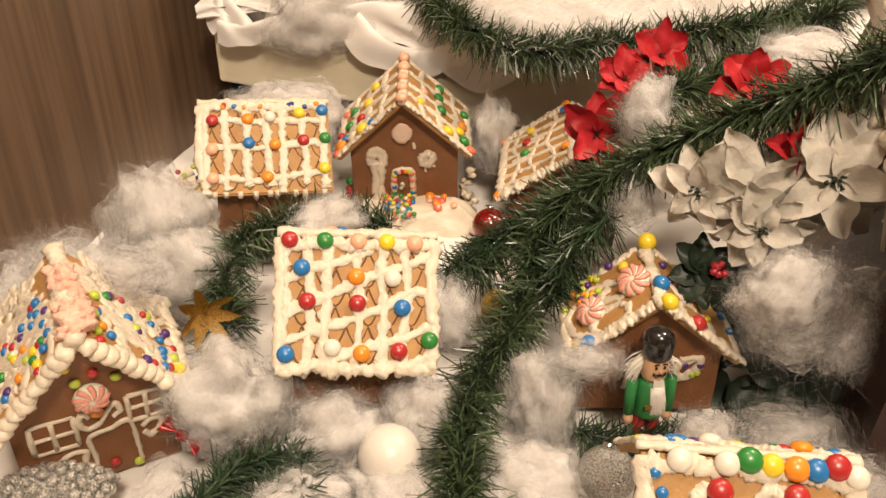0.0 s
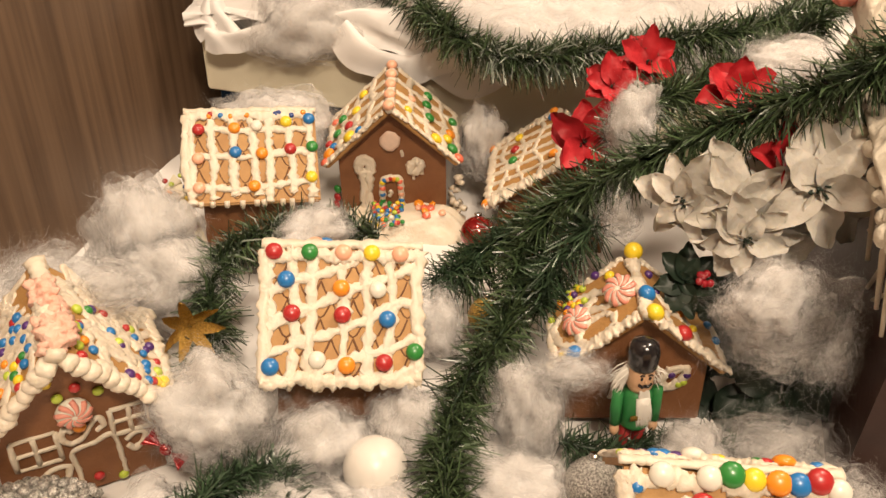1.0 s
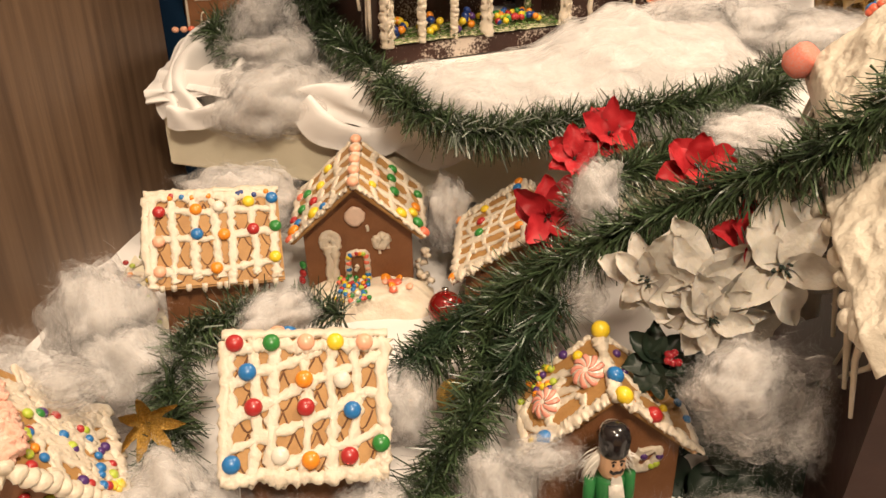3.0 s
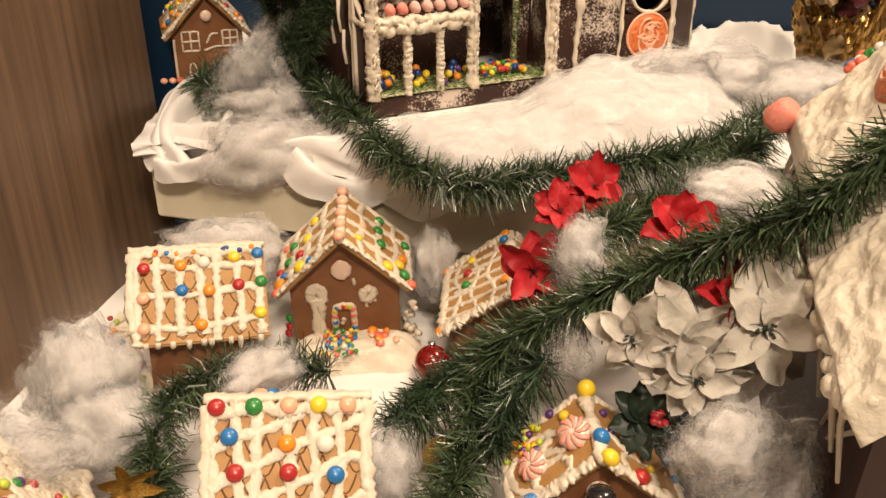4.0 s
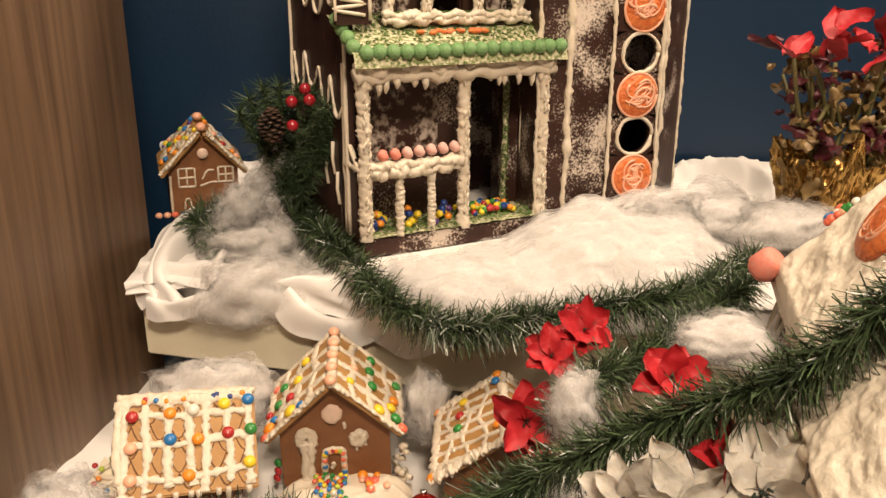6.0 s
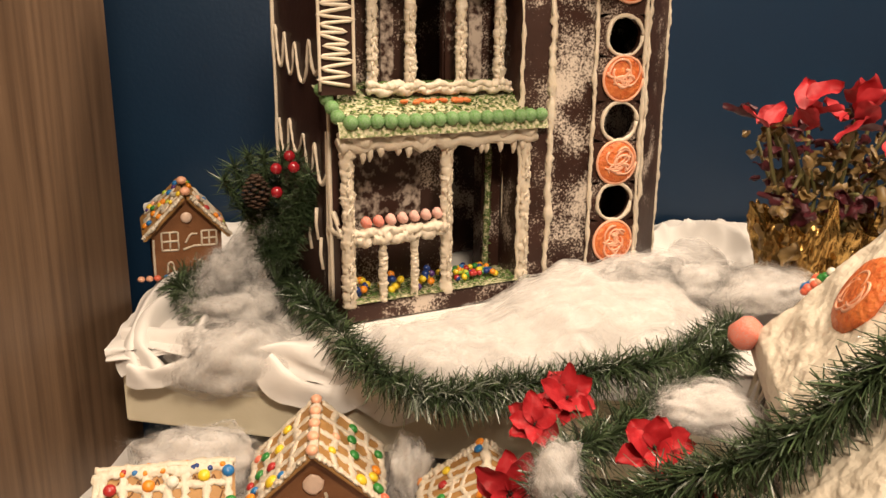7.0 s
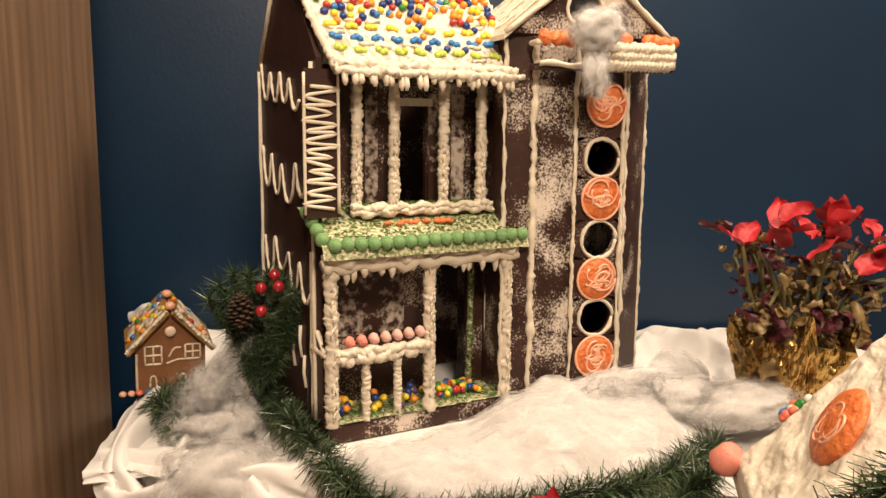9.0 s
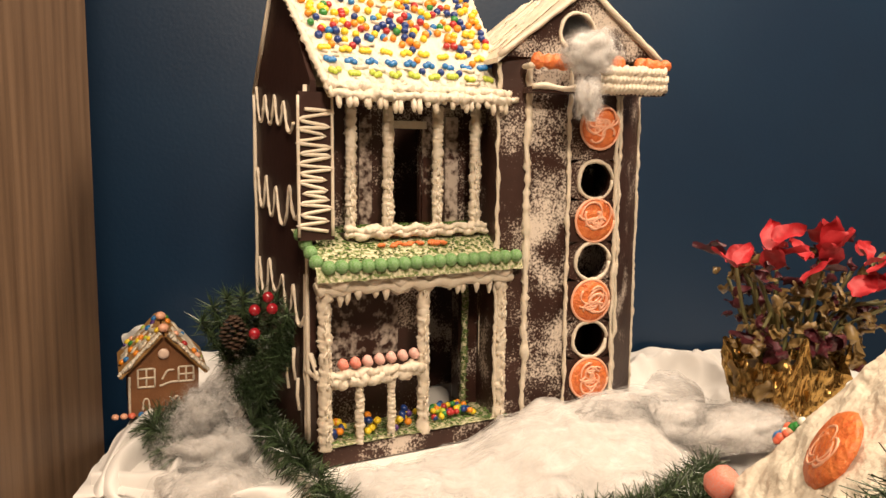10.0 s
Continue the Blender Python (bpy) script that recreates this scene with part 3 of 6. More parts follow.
hB.drips(ice, -1, 9, 0.003, 0.0, 0.010, rng)
hB.stroke(ice, 1, [(0.95 - 1.9 * i / 8, 0.06) for i in range(9)], 0.0052)
hB.icing(ice)
for s, v, c in ((0.1, 0.18, "r"), (0.37, 0.17, "o"), (0.54, 0.15, "w"), (0.77, 0.11, "y"), (0.95, 0.08, "b"), (0.37, 0.44, "b"), (0.57, 0.46, "o"), (0.79, 0.42, "r"), (0.96, 0.40, "g"), (0.09, 0.5, "p"), (0.09, 0.82, "p"), (0.5, 0.82, "o"), (0.94, 0.74, "y")):
    hB.button(-1, 1 - 2 * s, v, c, 0.0068)
for i in range(15):
    hB.button(rng.choice((-1, 1)), 0.85 - 1.75 * (i + rng.random()) / 15, rng.uniform(0.0, 0.05), rng.choice("boyonryo"), 0.0034, 0.8)

score(hB, -1, 5, 7)

# house with its gable to the viewer
hC = House(pose(-0.048, 0.977, 0.070, 3.7, -1.1, 0.2), (1.19, 1.03, 1.2), "gingerbread house with iced gable, round candy and candy-framed door")
ice = Shape()
for side in (-1, 1):
    for v0 in (0.25, 0.5, 0.75):
        hC.stroke(ice, side, [(u, v0 + 0.03 * math.sin(u * 6 + side)) for u in (-0.95, -0.5, 0, 0.5, 0.95)], 0.0040)
    for u0 in (-0.55, -0.1, 0.4):
        hC.stroke(ice, side, [(u0 + 0.08 * v, v) for v in (0.02, 0.4, 0.7, 1.0)], 0.0040)
    hC.stroke(ice, side, [(-0.96, 0.02 + 0.98 * i / 8) for i in range(9)], 0.0042, 0.5)
    hC.stroke(ice, side, [(-0.96 + 1.92 * i / 8, 0.97) for i in range(9)], 0.0042, 0.5)
    hC.stroke(ice, side, [(0.95, 0.02), (0.95, 0.5), (0.95, 0.98)], 0.004)
    hC.drips(ice, side, 5, 0.003, 0.0, 0.008, rng)
hC.ridge_bead(ice, 0.006)
for k in range(3):
    hC.front_stroke(ice, [(-0.52 + 0.16 * math.cos(a) * (1 - 0.25 * k), 0.47 + 0.09 * math.sin(a) * (1 - 0.25 * k)) for a in [i * 0.8 for i in range(9)]], 0.0042)
for x in (-0.57, -0.47):
    hC.front_stroke(ice, [(x, 0.44), (x + 0.02, 0.3), (x, 0.16), (x + 0.02, 0.03)], 0.0058, wob=0.4)
for k in range(5):
    hC.front_stroke(ice, [(0.42 + 0.1 * math.cos(i * 1.1 + k), 0.46 + 0.05 * math.sin(i * 1.3 + k)) for i in range(6)], 0.0044, wob=0.4)
for x, z0, z1 in ((0.36, 0.46, 0.33), (0.52, 0.45, 0.38), (0.17, 0.62, 0.56)):
    hC.front_stroke(ice, [(x, z0), (x + 0.02, (z0 + z1) / 2), (x + 0.03, z1)], 0.0022)
door = [(-0.22, 0.0), (-0.22, 0.17), (-0.2, 0.33), (-0.05, 0.35), (0.12, 0.34), (0.14, 0.17), (0.14, 0.0)]
hC.front_stroke(ice, door, 0.0044)
hC.front_stroke(ice, [(-0.09, 0.22), (-0.05, 0.2), (-0.09, 0.16)], 0.0025)
hC.icing(ice)
part("round_candy", Shape().ball(hC.front(-0.02, 0.72, 0.003), 0.0125, 0.004, 0.0135, 18, 10, noise_amp=0.15, noise_scale=160), CANDY["q"], hC.top, "pale pink round sugar candy")
for i in range(17):
    k = i / 16 * 6
    a, b = door[int(min(k, 5))], door[int(min(k, 5)) + 1]
    f = k - int(min(k, 5))
    hC.front_button(a[0] + (b[0] - a[0]) * f, a[1] + (b[1] - a[1]) * f, rng.choice("rgbyotlp"), 0.0040, 0.85)
for side, u, v, c, r in ((1, -0.9, 0.97, "t", 0.006), (1, -0.75, 0.87, "g", 0.0068), (1, -0.85, 0.62, "y", 0.0068), (1, -0.2, 0.52, "g", 0.0062), (1, 0.25, 0.48, "g", 0.0062), (1, 0.7, 0.5, "g", 0.006), (1, -0.2, 0.85, "o", 0.0062), (1, -0.5, 0.8, "y", 0.0062), (1, 0.4, 0.9, "g", 0.006), (1, 0.0, 0.25, "p", 0.005), (1, -0.55, 0.2, "y", 0.005),
                         (-1, -0.8, 0.9, "o", 0.0072), (-1, -0.95, 0.97, "t", 0.005), (-1, -0.85, 0.55, "y", 0.0075), (-1, -0.9, 0.4, "b", 0.005), (-1, -0.3, 0.6, "r", 0.006), (-1, -0.2, 0.8, "g", 0.006), (-1, -0.6, 0.85, "b", 0.005), (-1, 0.1, 0.5, "y", 0.0062), (-1, 0.3, 0.75, "g", 0.006), (-1, 0.6, 0.4, "y", 0.006), (-1, -0.3, 0.95, "r", 0.005), (-1, 0.5, 0.9, "t", 0.005)):
    hC.button(side, u, v, c, r * 1.15)
for i in range(5):
    candy(hC.top, (0, -hC.half * 0.95 + i * hC.half * 0.45, hC.H + 0.011), (0, -0.3, 1), "p", 0.0072, 0.75)
# its iced base board with sprinkles
board = Shape().grid(40, 26, lambda u, v: (-0.075 + 0.165 * u, -hC.D / 2 - 0.062 + 0.075 * v, 0.012 + 0.006 * noise.noise(Vector((u * 6, v * 5, 0))) - 0.055 * max(0, 2.2 * math.hypot((u - 0.5) * 1.0, (v - 0.6) * 0.9) - 0.72 + 0.25 * noise.noise(Vector((u * 4, v * 4, 7))))))
part("iced_base", board, ICING, hC.top, "white icing snow in front of the door")
for i in range(52):
    x, y = rng.uniform(-0.028, 0.012), -hC.D / 2 - rng.uniform(0.002, 0.055)
    candy(hC.top, (x, y, 0.016), (0, -0.2, 1), rng.choice("rgbyobltw"), 0.0032, 0.8)
for i in range(9):
    candy(hC.top, (rng.uniform(0.025, 0.06), -hC.D / 2 - rng.uniform(0.006, 0.04), 0.015), (rng.uniform(-1, 1), -0.3, 1), rng.choice("pto"), rng.uniform(0.004, 0.007), 0.6)
bush = Shape()
for i in range(16):
    x, z = hC.W / 2 + rng.uniform(0.004, 0.016), rng.uniform(0.0, 0.055)
    bush.tube([(x, -0.045, z), (x + rng.uniform(-0.006, 0.012), -0.05 + rng.uniform(-0.012, 0.01), z + rng.uniform(-0.008, 0.008))], 0.0036, 6, 0.3)
pieces("icing_sprig", bush, ICING, hC.top)
for x, z, c in ((-hC.W / 2 - 0.006, 0.022, "r"), (-hC.W / 2 - 0.005, 0.034, "g"), (-hC.W / 2 - 0.008, 0.012, "r")):
    candy(hC.top, (x, -0.05, z), (-1, -1, 0), c, 0.0055)

# house half hidden by the red flower
hD = House(pose(0.147, 0.914, 0.054, 5.7, 2.3, -7.1), (1.17, 1.09, 1.01), "gingerbread house with lattice icing beside a red flower")
ice = Shape()
for side in (-1, 1):
    for k in range(7):
        hD.stroke(ice, side, [(-0.95 + 0.3 * k + 0.25 * v, v) for v in (0.0, 0.5, 1.0) if -0.95 + 0.3 * k + 0.25 * v < 0.98], 0.0028)
        hD.stroke(ice, side, [(0.95 - 0.36 * k + 0.1 * v, 0.15 * k + 0.05 + 0.3 * v) for v in (0.0, 0.5, 1.0) if 0.15 * k + 0.05 + 0.3 * v < 1.0], 0.0028)
    hD.stroke(ice, side, [(-0.95, 0.02 + 0.97 * i / 12) for i in range(13)], 0.0068, 0.6)
    hD.stroke(ice, side, [(0.95, 0.02 + 0.97 * i / 12) for i in range(13)], 0.0058, 0.6)
    hD.stroke(ice, side, [(-0.95 + 1.9 * i / 8, 0.96) for i in range(9)], 0.0045, 0.3)
hD.ridge_bead(ice, 0.006)
hD.icing(ice)
for u, v, c in ((-0.95, 0.97, "o"), (0.85, 0.98, "o"), (0.0, 0.62, "g"), (0.35, 0.6, "r"), (0.7, 0.55, "y"), (0.8, 0.05, "b"), (-0.5, 0.03, "o"), (0.98, 0.03, "o")):
    hD.button(-1, u, v, c, 0.0062)

ice = Shape()
for side in (-1, 1):
    for v0 in (0.25, 0.5, 0.75):
        hD.stroke(ice, side, [(-0.95 + 1.9 * i / 6, v0 + 0.06 * math.sin(i * 1.7 + v0 * 9)) for i in range(7)], 0.0026)
hD.icing(ice)

# near house in front, seen on its ridge
hF = House(pose(0.173, 0.350, 0.0755, -0.3, -0.1, 83.1), (1.00, 0.98, 1.12), "gingerbread house with a ridge of large shiny candies")
ice = Shape()
hF.ridge_bead(ice, 0.0032)
for side in (-1, 1):
    hF.stroke(ice, side, [(0.95 - 1.9 * i / 9, 0.045 + 0.03 * (i % 2)) for i in range(10)], 0.0046, 0.5)
    hF.stroke(ice, side, [(0.93, 0.02), (0.93, 0.4), (0.92, 0.8), (0.94, 1.0)], 0.0045)
    hF.stroke(ice, side, [(-0.95, 0.02), (-0.93, 0.4), (-0.95, 1.0)], 0.0045)
    for u in (0.35, -0.25):
        hF.stroke(ice, side, [(u + 0.12 * math.cos(i * 0.9), 0.28 + 0.1 * math.sin(i * 0.9)) for i in range(8)], 0.004)
hF.icing(ice)
for u, v, c, r in ((0.63, 0.03, "w", 0.0085), (0.2, 0.03, "w", 0.0085), (0.0, 0.0, "g", 0.0088), (-0.2, 0.02, "y", 0.0078), (-0.42, 0.03, "o", 0.0085), (-0.6, 0.03, "b", 0.008), (-0.78, 0.0, "r", 0.0088), (-0.95, 0.05, "w", 0.008), (0.26, 0.2, "r", 0.0085), (-0.42, 0.2, "r", 0.0085), (0.85, 0.12, "b", 0.0042), (0.78, 0.24, "b", 0.0042), (0.7, 0.34, "y", 0.0042)):
    hF.button(-1, u, v, c, r * 0.9)
for u, c, r in ((0.97, "l", 0.004), (0.88, "r", 0.0045), (0.78, "v", 0.005), (0.66, "b", 0.006), (0.58, "b", 0.006), (0.46, "v", 0.005), (0.4, "t", 0.004), (0.3, "w", 0.0085), (0.1, "y", 0.005), (0.05, "y", 0.005), (-0.3, "g", 0.005), (-0.38, "r", 0.005), (-0.5, "b", 0.005), (-0.55, "o", 0.008), (-0.85, "b", 0.005)):
    hF.button(1, u, 0.08, c, r * 0.9)

# candy-strewn house with its gable to the viewer
hL = House(pose(-0.296, 0.518, 0.062, 8.0, 1.4, 27.4), (1.07, 0.86, 1.33), "gingerbread house with icing windows, scattered candies and a peppermint")
ice = Shape()
for side in (-1, 1):
    for i in range(12):
        v = 0.06 + 0.92 * i / 11
        q = rng.uniform(0.85, 1.12)
        ice.ball(hL.at(side, -0.98 + rng.uniform(-0.02, 0.02), v, hL.t * 0.6), 0.0074 * q, 0.0080 * q, 0.0056 * q, 12, 7, noise_amp=0.35, noise_scale=130)
    for k in range(36):
        u0, v0 = rng.uniform(-0.8, 0.9), rng.uniform(0.05, 0.9)
        hL.stroke(ice, side, [(u0 + rng.uniform(-0.3, 0.3), min(1, max(0, v0 + rng.uniform(-0.3, 0.3)))) for _ in range(4)], rng.uniform(0.0020, 0.0040))
    hL.stroke(ice, side, [(-0.95 + 1.9 * i / 8, 0.97) for i in range(9)], 0.005, 0.4)
    for v0 in (0.3, 0.6):
        hL.stroke(ice, side, [(-0.95 + 1.9 * i / 8, v0 + 0.05 * math.sin(i * 2)) for i in range(9)], 0.0034)
hL.ridge_bead(ice, 0.006)


def icing_window(h, x0, x1, z0, z1, r=0.0021):
    for line in ([(x0, z0), (x0, z1)], [(x1, z0), (x1, z1)], [(x0, z0), (x1, z0)], [(x0, z1), (x1, z1)], [((x0 + x1) / 2, z0), ((x0 + x1) / 2, z1)], [(x0, (z0 + z1) / 2), (x1, (z0 + z1) / 2)]):
        h.front_stroke(ice, line, r, 4)


icing_window(hL, -0.78, -0.25, 0.30, 0.50)
icing_window(hL, 0.42, 0.88, 0.36, 0.54)
hL.front_stroke(ice, [(-0.06, 0.47), (-0.14, 0.50), (-0.2, 0.44), (-0.1, 0.39), (0.05, 0.41), (0.15, 0.47), (0.27, 0.52), (0.32, 0.46), (0.22, 0.43)], 0.0026)
hL.front_stroke(ice, [(-0.1, 0.04), (-0.1, 0.18), (-0.12, 0.32), (0.15, 0.35), (0.4, 0.37), (0.45, 0.2), (0.46, 0.06)], 0.0022)
hL.front_stroke(ice, [(-0.5, 0.06), (-0.6, 0.17), (-0.4, 0.24), (-0.2, 0.23), (-0.28, 0.14), (-0.48, 0.1)], 0.0024)
hL.front_stroke(ice, [(0.55, 0.3), (0.68, 0.34), (0.8, 0.3), (0.65, 0.22), (0.55, 0.26)], 0.0024)
hL.icing(ice)
for i in range(78):
    hL.button(rng.choice((-1, 1)), rng.uniform(-0.88, 0.35), rng.uniform(0.08, 0.97), rng.choice("rybogvlbyr"), rng.uniform(0.0034, 0.0046), 0.75)
for x, z, c in ((0.12, 0.1, "r"), (-0.38, 0.15, "l"), (0.1, 0.76, "r"), (-0.12, 0.72, "l"), (0.35, 0.7, "l"), (0.42, 0.05, "l"), (-0.2, 0.83, "y")):
    hL.front_button(x, z, c, 0.0042)


def peppermint(parent, place, normal, r, stripes=9):
    """A round mint with pink and white swirls."""
    s = Shape()
    q = Vector(normal).to_track_quat("Z", "Y").to_matrix()
    s.ball(place, r * 0.96, r * 0.96, r * 0.5, 18, 8, turn=q)
    mint = part("peppermint", s, CANDY["w"], parent, "pink and white swirled peppermint")
    s = Shape()
    for i in range(stripes):
        a0 = 2 * math.pi * i / stripes
        s.tube([Vector(place) + q @ Vector((k * r * math.cos(a0 + k * 0.9), k * r * math.sin(a0 + k * 0.9), r * 0.52 * math.sqrt(max(0.0, 1 - k * k * 0.95)))) for k in (0.15, 0.4, 0.65, 0.85, 0.97)], [r * 0.03, r * 0.1, r * 0.15, r * 0.17, r * 0.15], 6, 0, 0.4, q @ Vector((0, 0, 1)))
    pieces("stripe", s, MINT_PINK, mint)


peppermint(hL.top, hL.front(0.02, 0.62, 0.004), (0, -1, 0.1), 0.0135)
hL.front_button(0.04, 0.5, "o", 0.0052)
crust = Shape()
for i in range(20):
    k = i / 19
    crust.ball((rng.uniform(-0.005, 0.005) + 0.004 * (1 - k), hL.half * (-0.80 + 1.2 * k), hL.H + 0.006 + 0.004 * math.sin(k * 9)), 0.0105 - 0.003 * k, 0.009, 0.0065, 18, 12, noise_amp=0.75, noise_scale=210)
pieces("sugar_crust", crust, PINKFLUFF, hL.top, "peach pink sugar crust")

# house behind the toy soldier
hN = House(pose(0.178, 0.590, 0.060, 1.1, -1.7, -2.6), (1.07, 0.71, 0.99), "gingerbread house with peppermints and candy buttons on its roof")
ice = Shape()
for side in (-1, 1):
    hN.stroke(ice, side, [(-0.95, 0.02 + 0.99 * i / 8) for i in range(9)], 0.0052, 0.5)
    hN.stroke(ice, side, [(0.92, 0.02 + 0.97 * i / 8) for i in range(9)], 0.0034, 0.4)
    hN.stroke(ice, side, [(-0.6 + 0.35 * math.cos(i * 0.8), 0.45 + 0.2 * math.sin(i * 0.8)) for i in range(9)], 0.0028)
    hN.stroke(ice, side, [(0.0, 0.1), (-0.2, 0.3), (0.1, 0.5), (0.3, 0.4)], 0.0034)
    hN.stroke(ice, side, [(-0.9, 0.95), (0.0, 0.97), (0.9, 0.95)], 0.003)
hN.stroke(ice, -1, [(-0.9, 0.55), (-0.5, 0.85), (0.2, 0.9), (0.5, 0.6), (0.3, 0.3)], 0.0030)
hN.ridge_bead(ice, 0.005)
for k in range(4):
    hN.front_stroke(ice, [(0.55 + 0.18 * math.cos(i * 1.0 + k), 0.42 + 0.1 * math.sin(i * 1.2 + k)) for i in range(6)], 0.003)
hN.front_stroke(ice, [(-0.3, 0.4), (-0.32, 0.3), (-0.36, 0.22)], 0.0024)
hN.icing(ice)
peppermint(hN.top, hN.at(-1, -0.1, 0.12, 0.011), hN.normal(-1) + Vector((0.2, -0.5, 0)), 0.0150)
peppermint(hN.top, hN.at(-1, -0.2, 0.62, 0.011), hN.normal(-1) + Vector((0, -0.4, 0)), 0.0140)
peppermint(hN.top, hN.front(0.0, 0.72, 0.003), (0, -1, 0.2), 0.0110)
for side, u, v, c, r in ((1, -0.45, -0.04, "b", 0.0078), (1, -0.95, 0.0, "y", 0.0080), (1, -0.92, 0.38, "r", 0.0074), (-1, -0.95, 0.72, "b", 0.0072), (1, -0.2, 0.45, "o", 0.0036), (1, -0.4, 0.6, "y", 0.0038), (1, 0.0, 0.15, "v", 0.004), (1, 0.5, 0.12, "v", 0.004), (1, 0.2, 0.9, "b", 0.004), (1, -0.2, 0.95, "b", 0.004), (-1, 0.6, 0.2, "y", 0.005), (-1, 0.9, 0.35, "v", 0.0045), (-1, -0.8, 0.85, "y", 0.0042)):
    hN.button(side, u, v, c, r, 0.85)
for i in range(24):
    hN.button(-1, rng.uniform(0.1, 0.95), rng.uniform(0.5, 0.95), rng.choice("yvoylvoy"), 0.0036, 0.9)
candy(hN.top, (0.002, hN.half * 0.9, hN.H + 0.012), (0, 0, 1), "y", 0.0085, 1.0)
for x, z, c in ((0.5, 0.45, "v"), (0.68, 0.38, "l"), (0.62, 0.36, "l"), (0.72, 0.45, "v")):
    hN.front_button(x, z, c, 0.0036)

# small far house on the shelf
hS = House(pose(-0.2915, 1.444, 0.285, 5.4, 0.8, 15.9), (1.0, 0.97, 1.18), "gingerbread house crowded with candies on the upper shelf")
ice = Shape()
for side in (-1, 1):
    hS.stroke(ice, side, [(-0.95, 0.02 + 0.97 * i / 10) for i in range(11)], 0.005, 0.35)
    for k in range(6):
        hS.stroke(ice, side, [(rng.uniform(-0.7, 0.9), rng.uniform(0.1, 0.95)) for _ in range(3)], 0.0034)
icing_window(hS, -0.72, -0.25, 0.36, 0.58, 0.0016)
icing_window(hS, 0.42, 0.85, 0.40, 0.58, 0.0016)
hS.front_stroke(ice, [(-0.12, 0.36), (0.2, 0.40), (0.5, 0.40)], 0.0018)
hS.front_stroke(ice, [(-0.05, 0.44), (0.1, 0.54), (0.3, 0.55)], 0.0018)
for x in (-0.6, 0.25):
    hS.front_stroke(ice, [(x, 0.08), (x + 0.04, 0.2), (x + 0.16, 0.2), (x + 0.2, 0.08)], 0.0016)
hS.front_stroke(ice, [(-0.95, 0.02), (-0.96, 0.3), (-0.95, 0.5)], 0.002)
hS.icing(ice)
part("round_candy", Shape().ball(hS.front(0.0, 0.76, 0.003), 0.009, 0.004, 0.009, 14, 8), CANDY["q"], hS.top, "pale round sugar candy")
for i in range(28):
    hS.button(rng.choice((-1, 1)), rng.uniform(-0.7, 0.95), rng.uniform(0.02, 0.95), rng.choice("ryboglprv"), rng.uniform(0.004, 0.006), 0.75)
for u in (-0.9, 0.2):
    candy(hS.top, (0, hS.half * u, hS.H + 0.012), (0, 0, 1), "p", 0.0085, 0.8)
for x, c in ((-0.05, "t"), (-0.062, "p"), (-0.035, "b"), (-0.075, "p")):
    candy(hS.top, (x, -hS.D / 2 - 0.012, 0.008), (0, 0, 1), c, 0.006, 0.8)


# ---- big dark chocolate house ----
big = thing("chocolate_house", pose(-0.012, 1.095, 0.30, 0, 0, 22.5), "tall dark chocolate house with white icing trim, porch, balcony and tower", "gingerbread house")
slab_board = lone("cake_board", Shape().box(-0.03, 0.60, -0.03, 0.32, -0.022, 0.0), FOAM, pose(-0.012, 1.095, 0.298, 0, 0, 22.5), "white board under the chocolate house", "board", smooth=False, bevel=0.002)
WALL_Y, WX, BACK = 0.075, 0.30, 0.27
# front wall with two door openings
fw = Shape()
for x0, x1, z0, z1 in ((0.0, 0.19, 0.02, 0.29), (0.255, WX, 0.02, 0.29), (0.19, 0.255, 0.235, 0.29), (0.0, 0.128, 0.29, 0.50), (0.182, WX, 0.29, 0.50), (0.128, 0.182, 0.455, 0.50)):
    fw.box(x0, x1, WALL_Y, WALL_Y + 0.008, z0, z1)
pieces("front_wall", fw, CHOC, big, smooth=False)
part("side_wall", Shape().prism([(0, WALL_Y - 0.03, 0.0), (0, BACK, 0.0), (0, BACK, 0.505), (0, 0.16, 0.665), (0, 0.03, 0.505)], (0.008, 0, 0)), CHOC_PLAIN, big, smooth=False)
part("back_wall", Shape().box(0.008, 0.5, BACK - 0.008, BACK, 0, 0.5), CHOC, big, smooth=False)
part("dusted_wall_panel", Shape().box(0.025, 0.145, WALL_Y - 0.005, WALL_Y - 0.001, 0.125, 0.25), CHOC_SOFT, big, "chocolate panel with pale sugar bloom", smooth=False)
for x0, x1 in ((0.085, 0.104), (0.184, 0.199), (0.222, 0.243)):
    part("dusted_wall_panel", Shape().box(x0, x1, WALL_Y - 0.005, WALL_Y - 0.001, 0.31, 0.465), CHOC_SOFT, big, smooth=False)
part("door_lintel", Shape().box(0.122, 0.19, WALL_Y - 0.006, WALL_Y - 0.0015, 0.447, 0.458), ICING, big, smooth=False)
# porch
part("porch_base", Shape().box(0.0, 0.292, -0.004, WALL_Y, 0.0, 0.024), CHOC, big, smooth=False, bevel=0.001)
part("porch_floor", Shape().grid(40, 12, lambda u, v: (0.003 + 0.286 * u, -0.006 + 0.08 * v, 0.027 + 0.0025 * noise.noise(Vector((u * 30, v * 10, 1))))), MINT_SPRINKLE, big, "icing floor covered with green sprinkles")
part("porch_side", Shape().box(0.0, 0.006, 0.02, WALL_Y, 0.0, 0.13), CHOC_PLAIN, big, smooth=False)


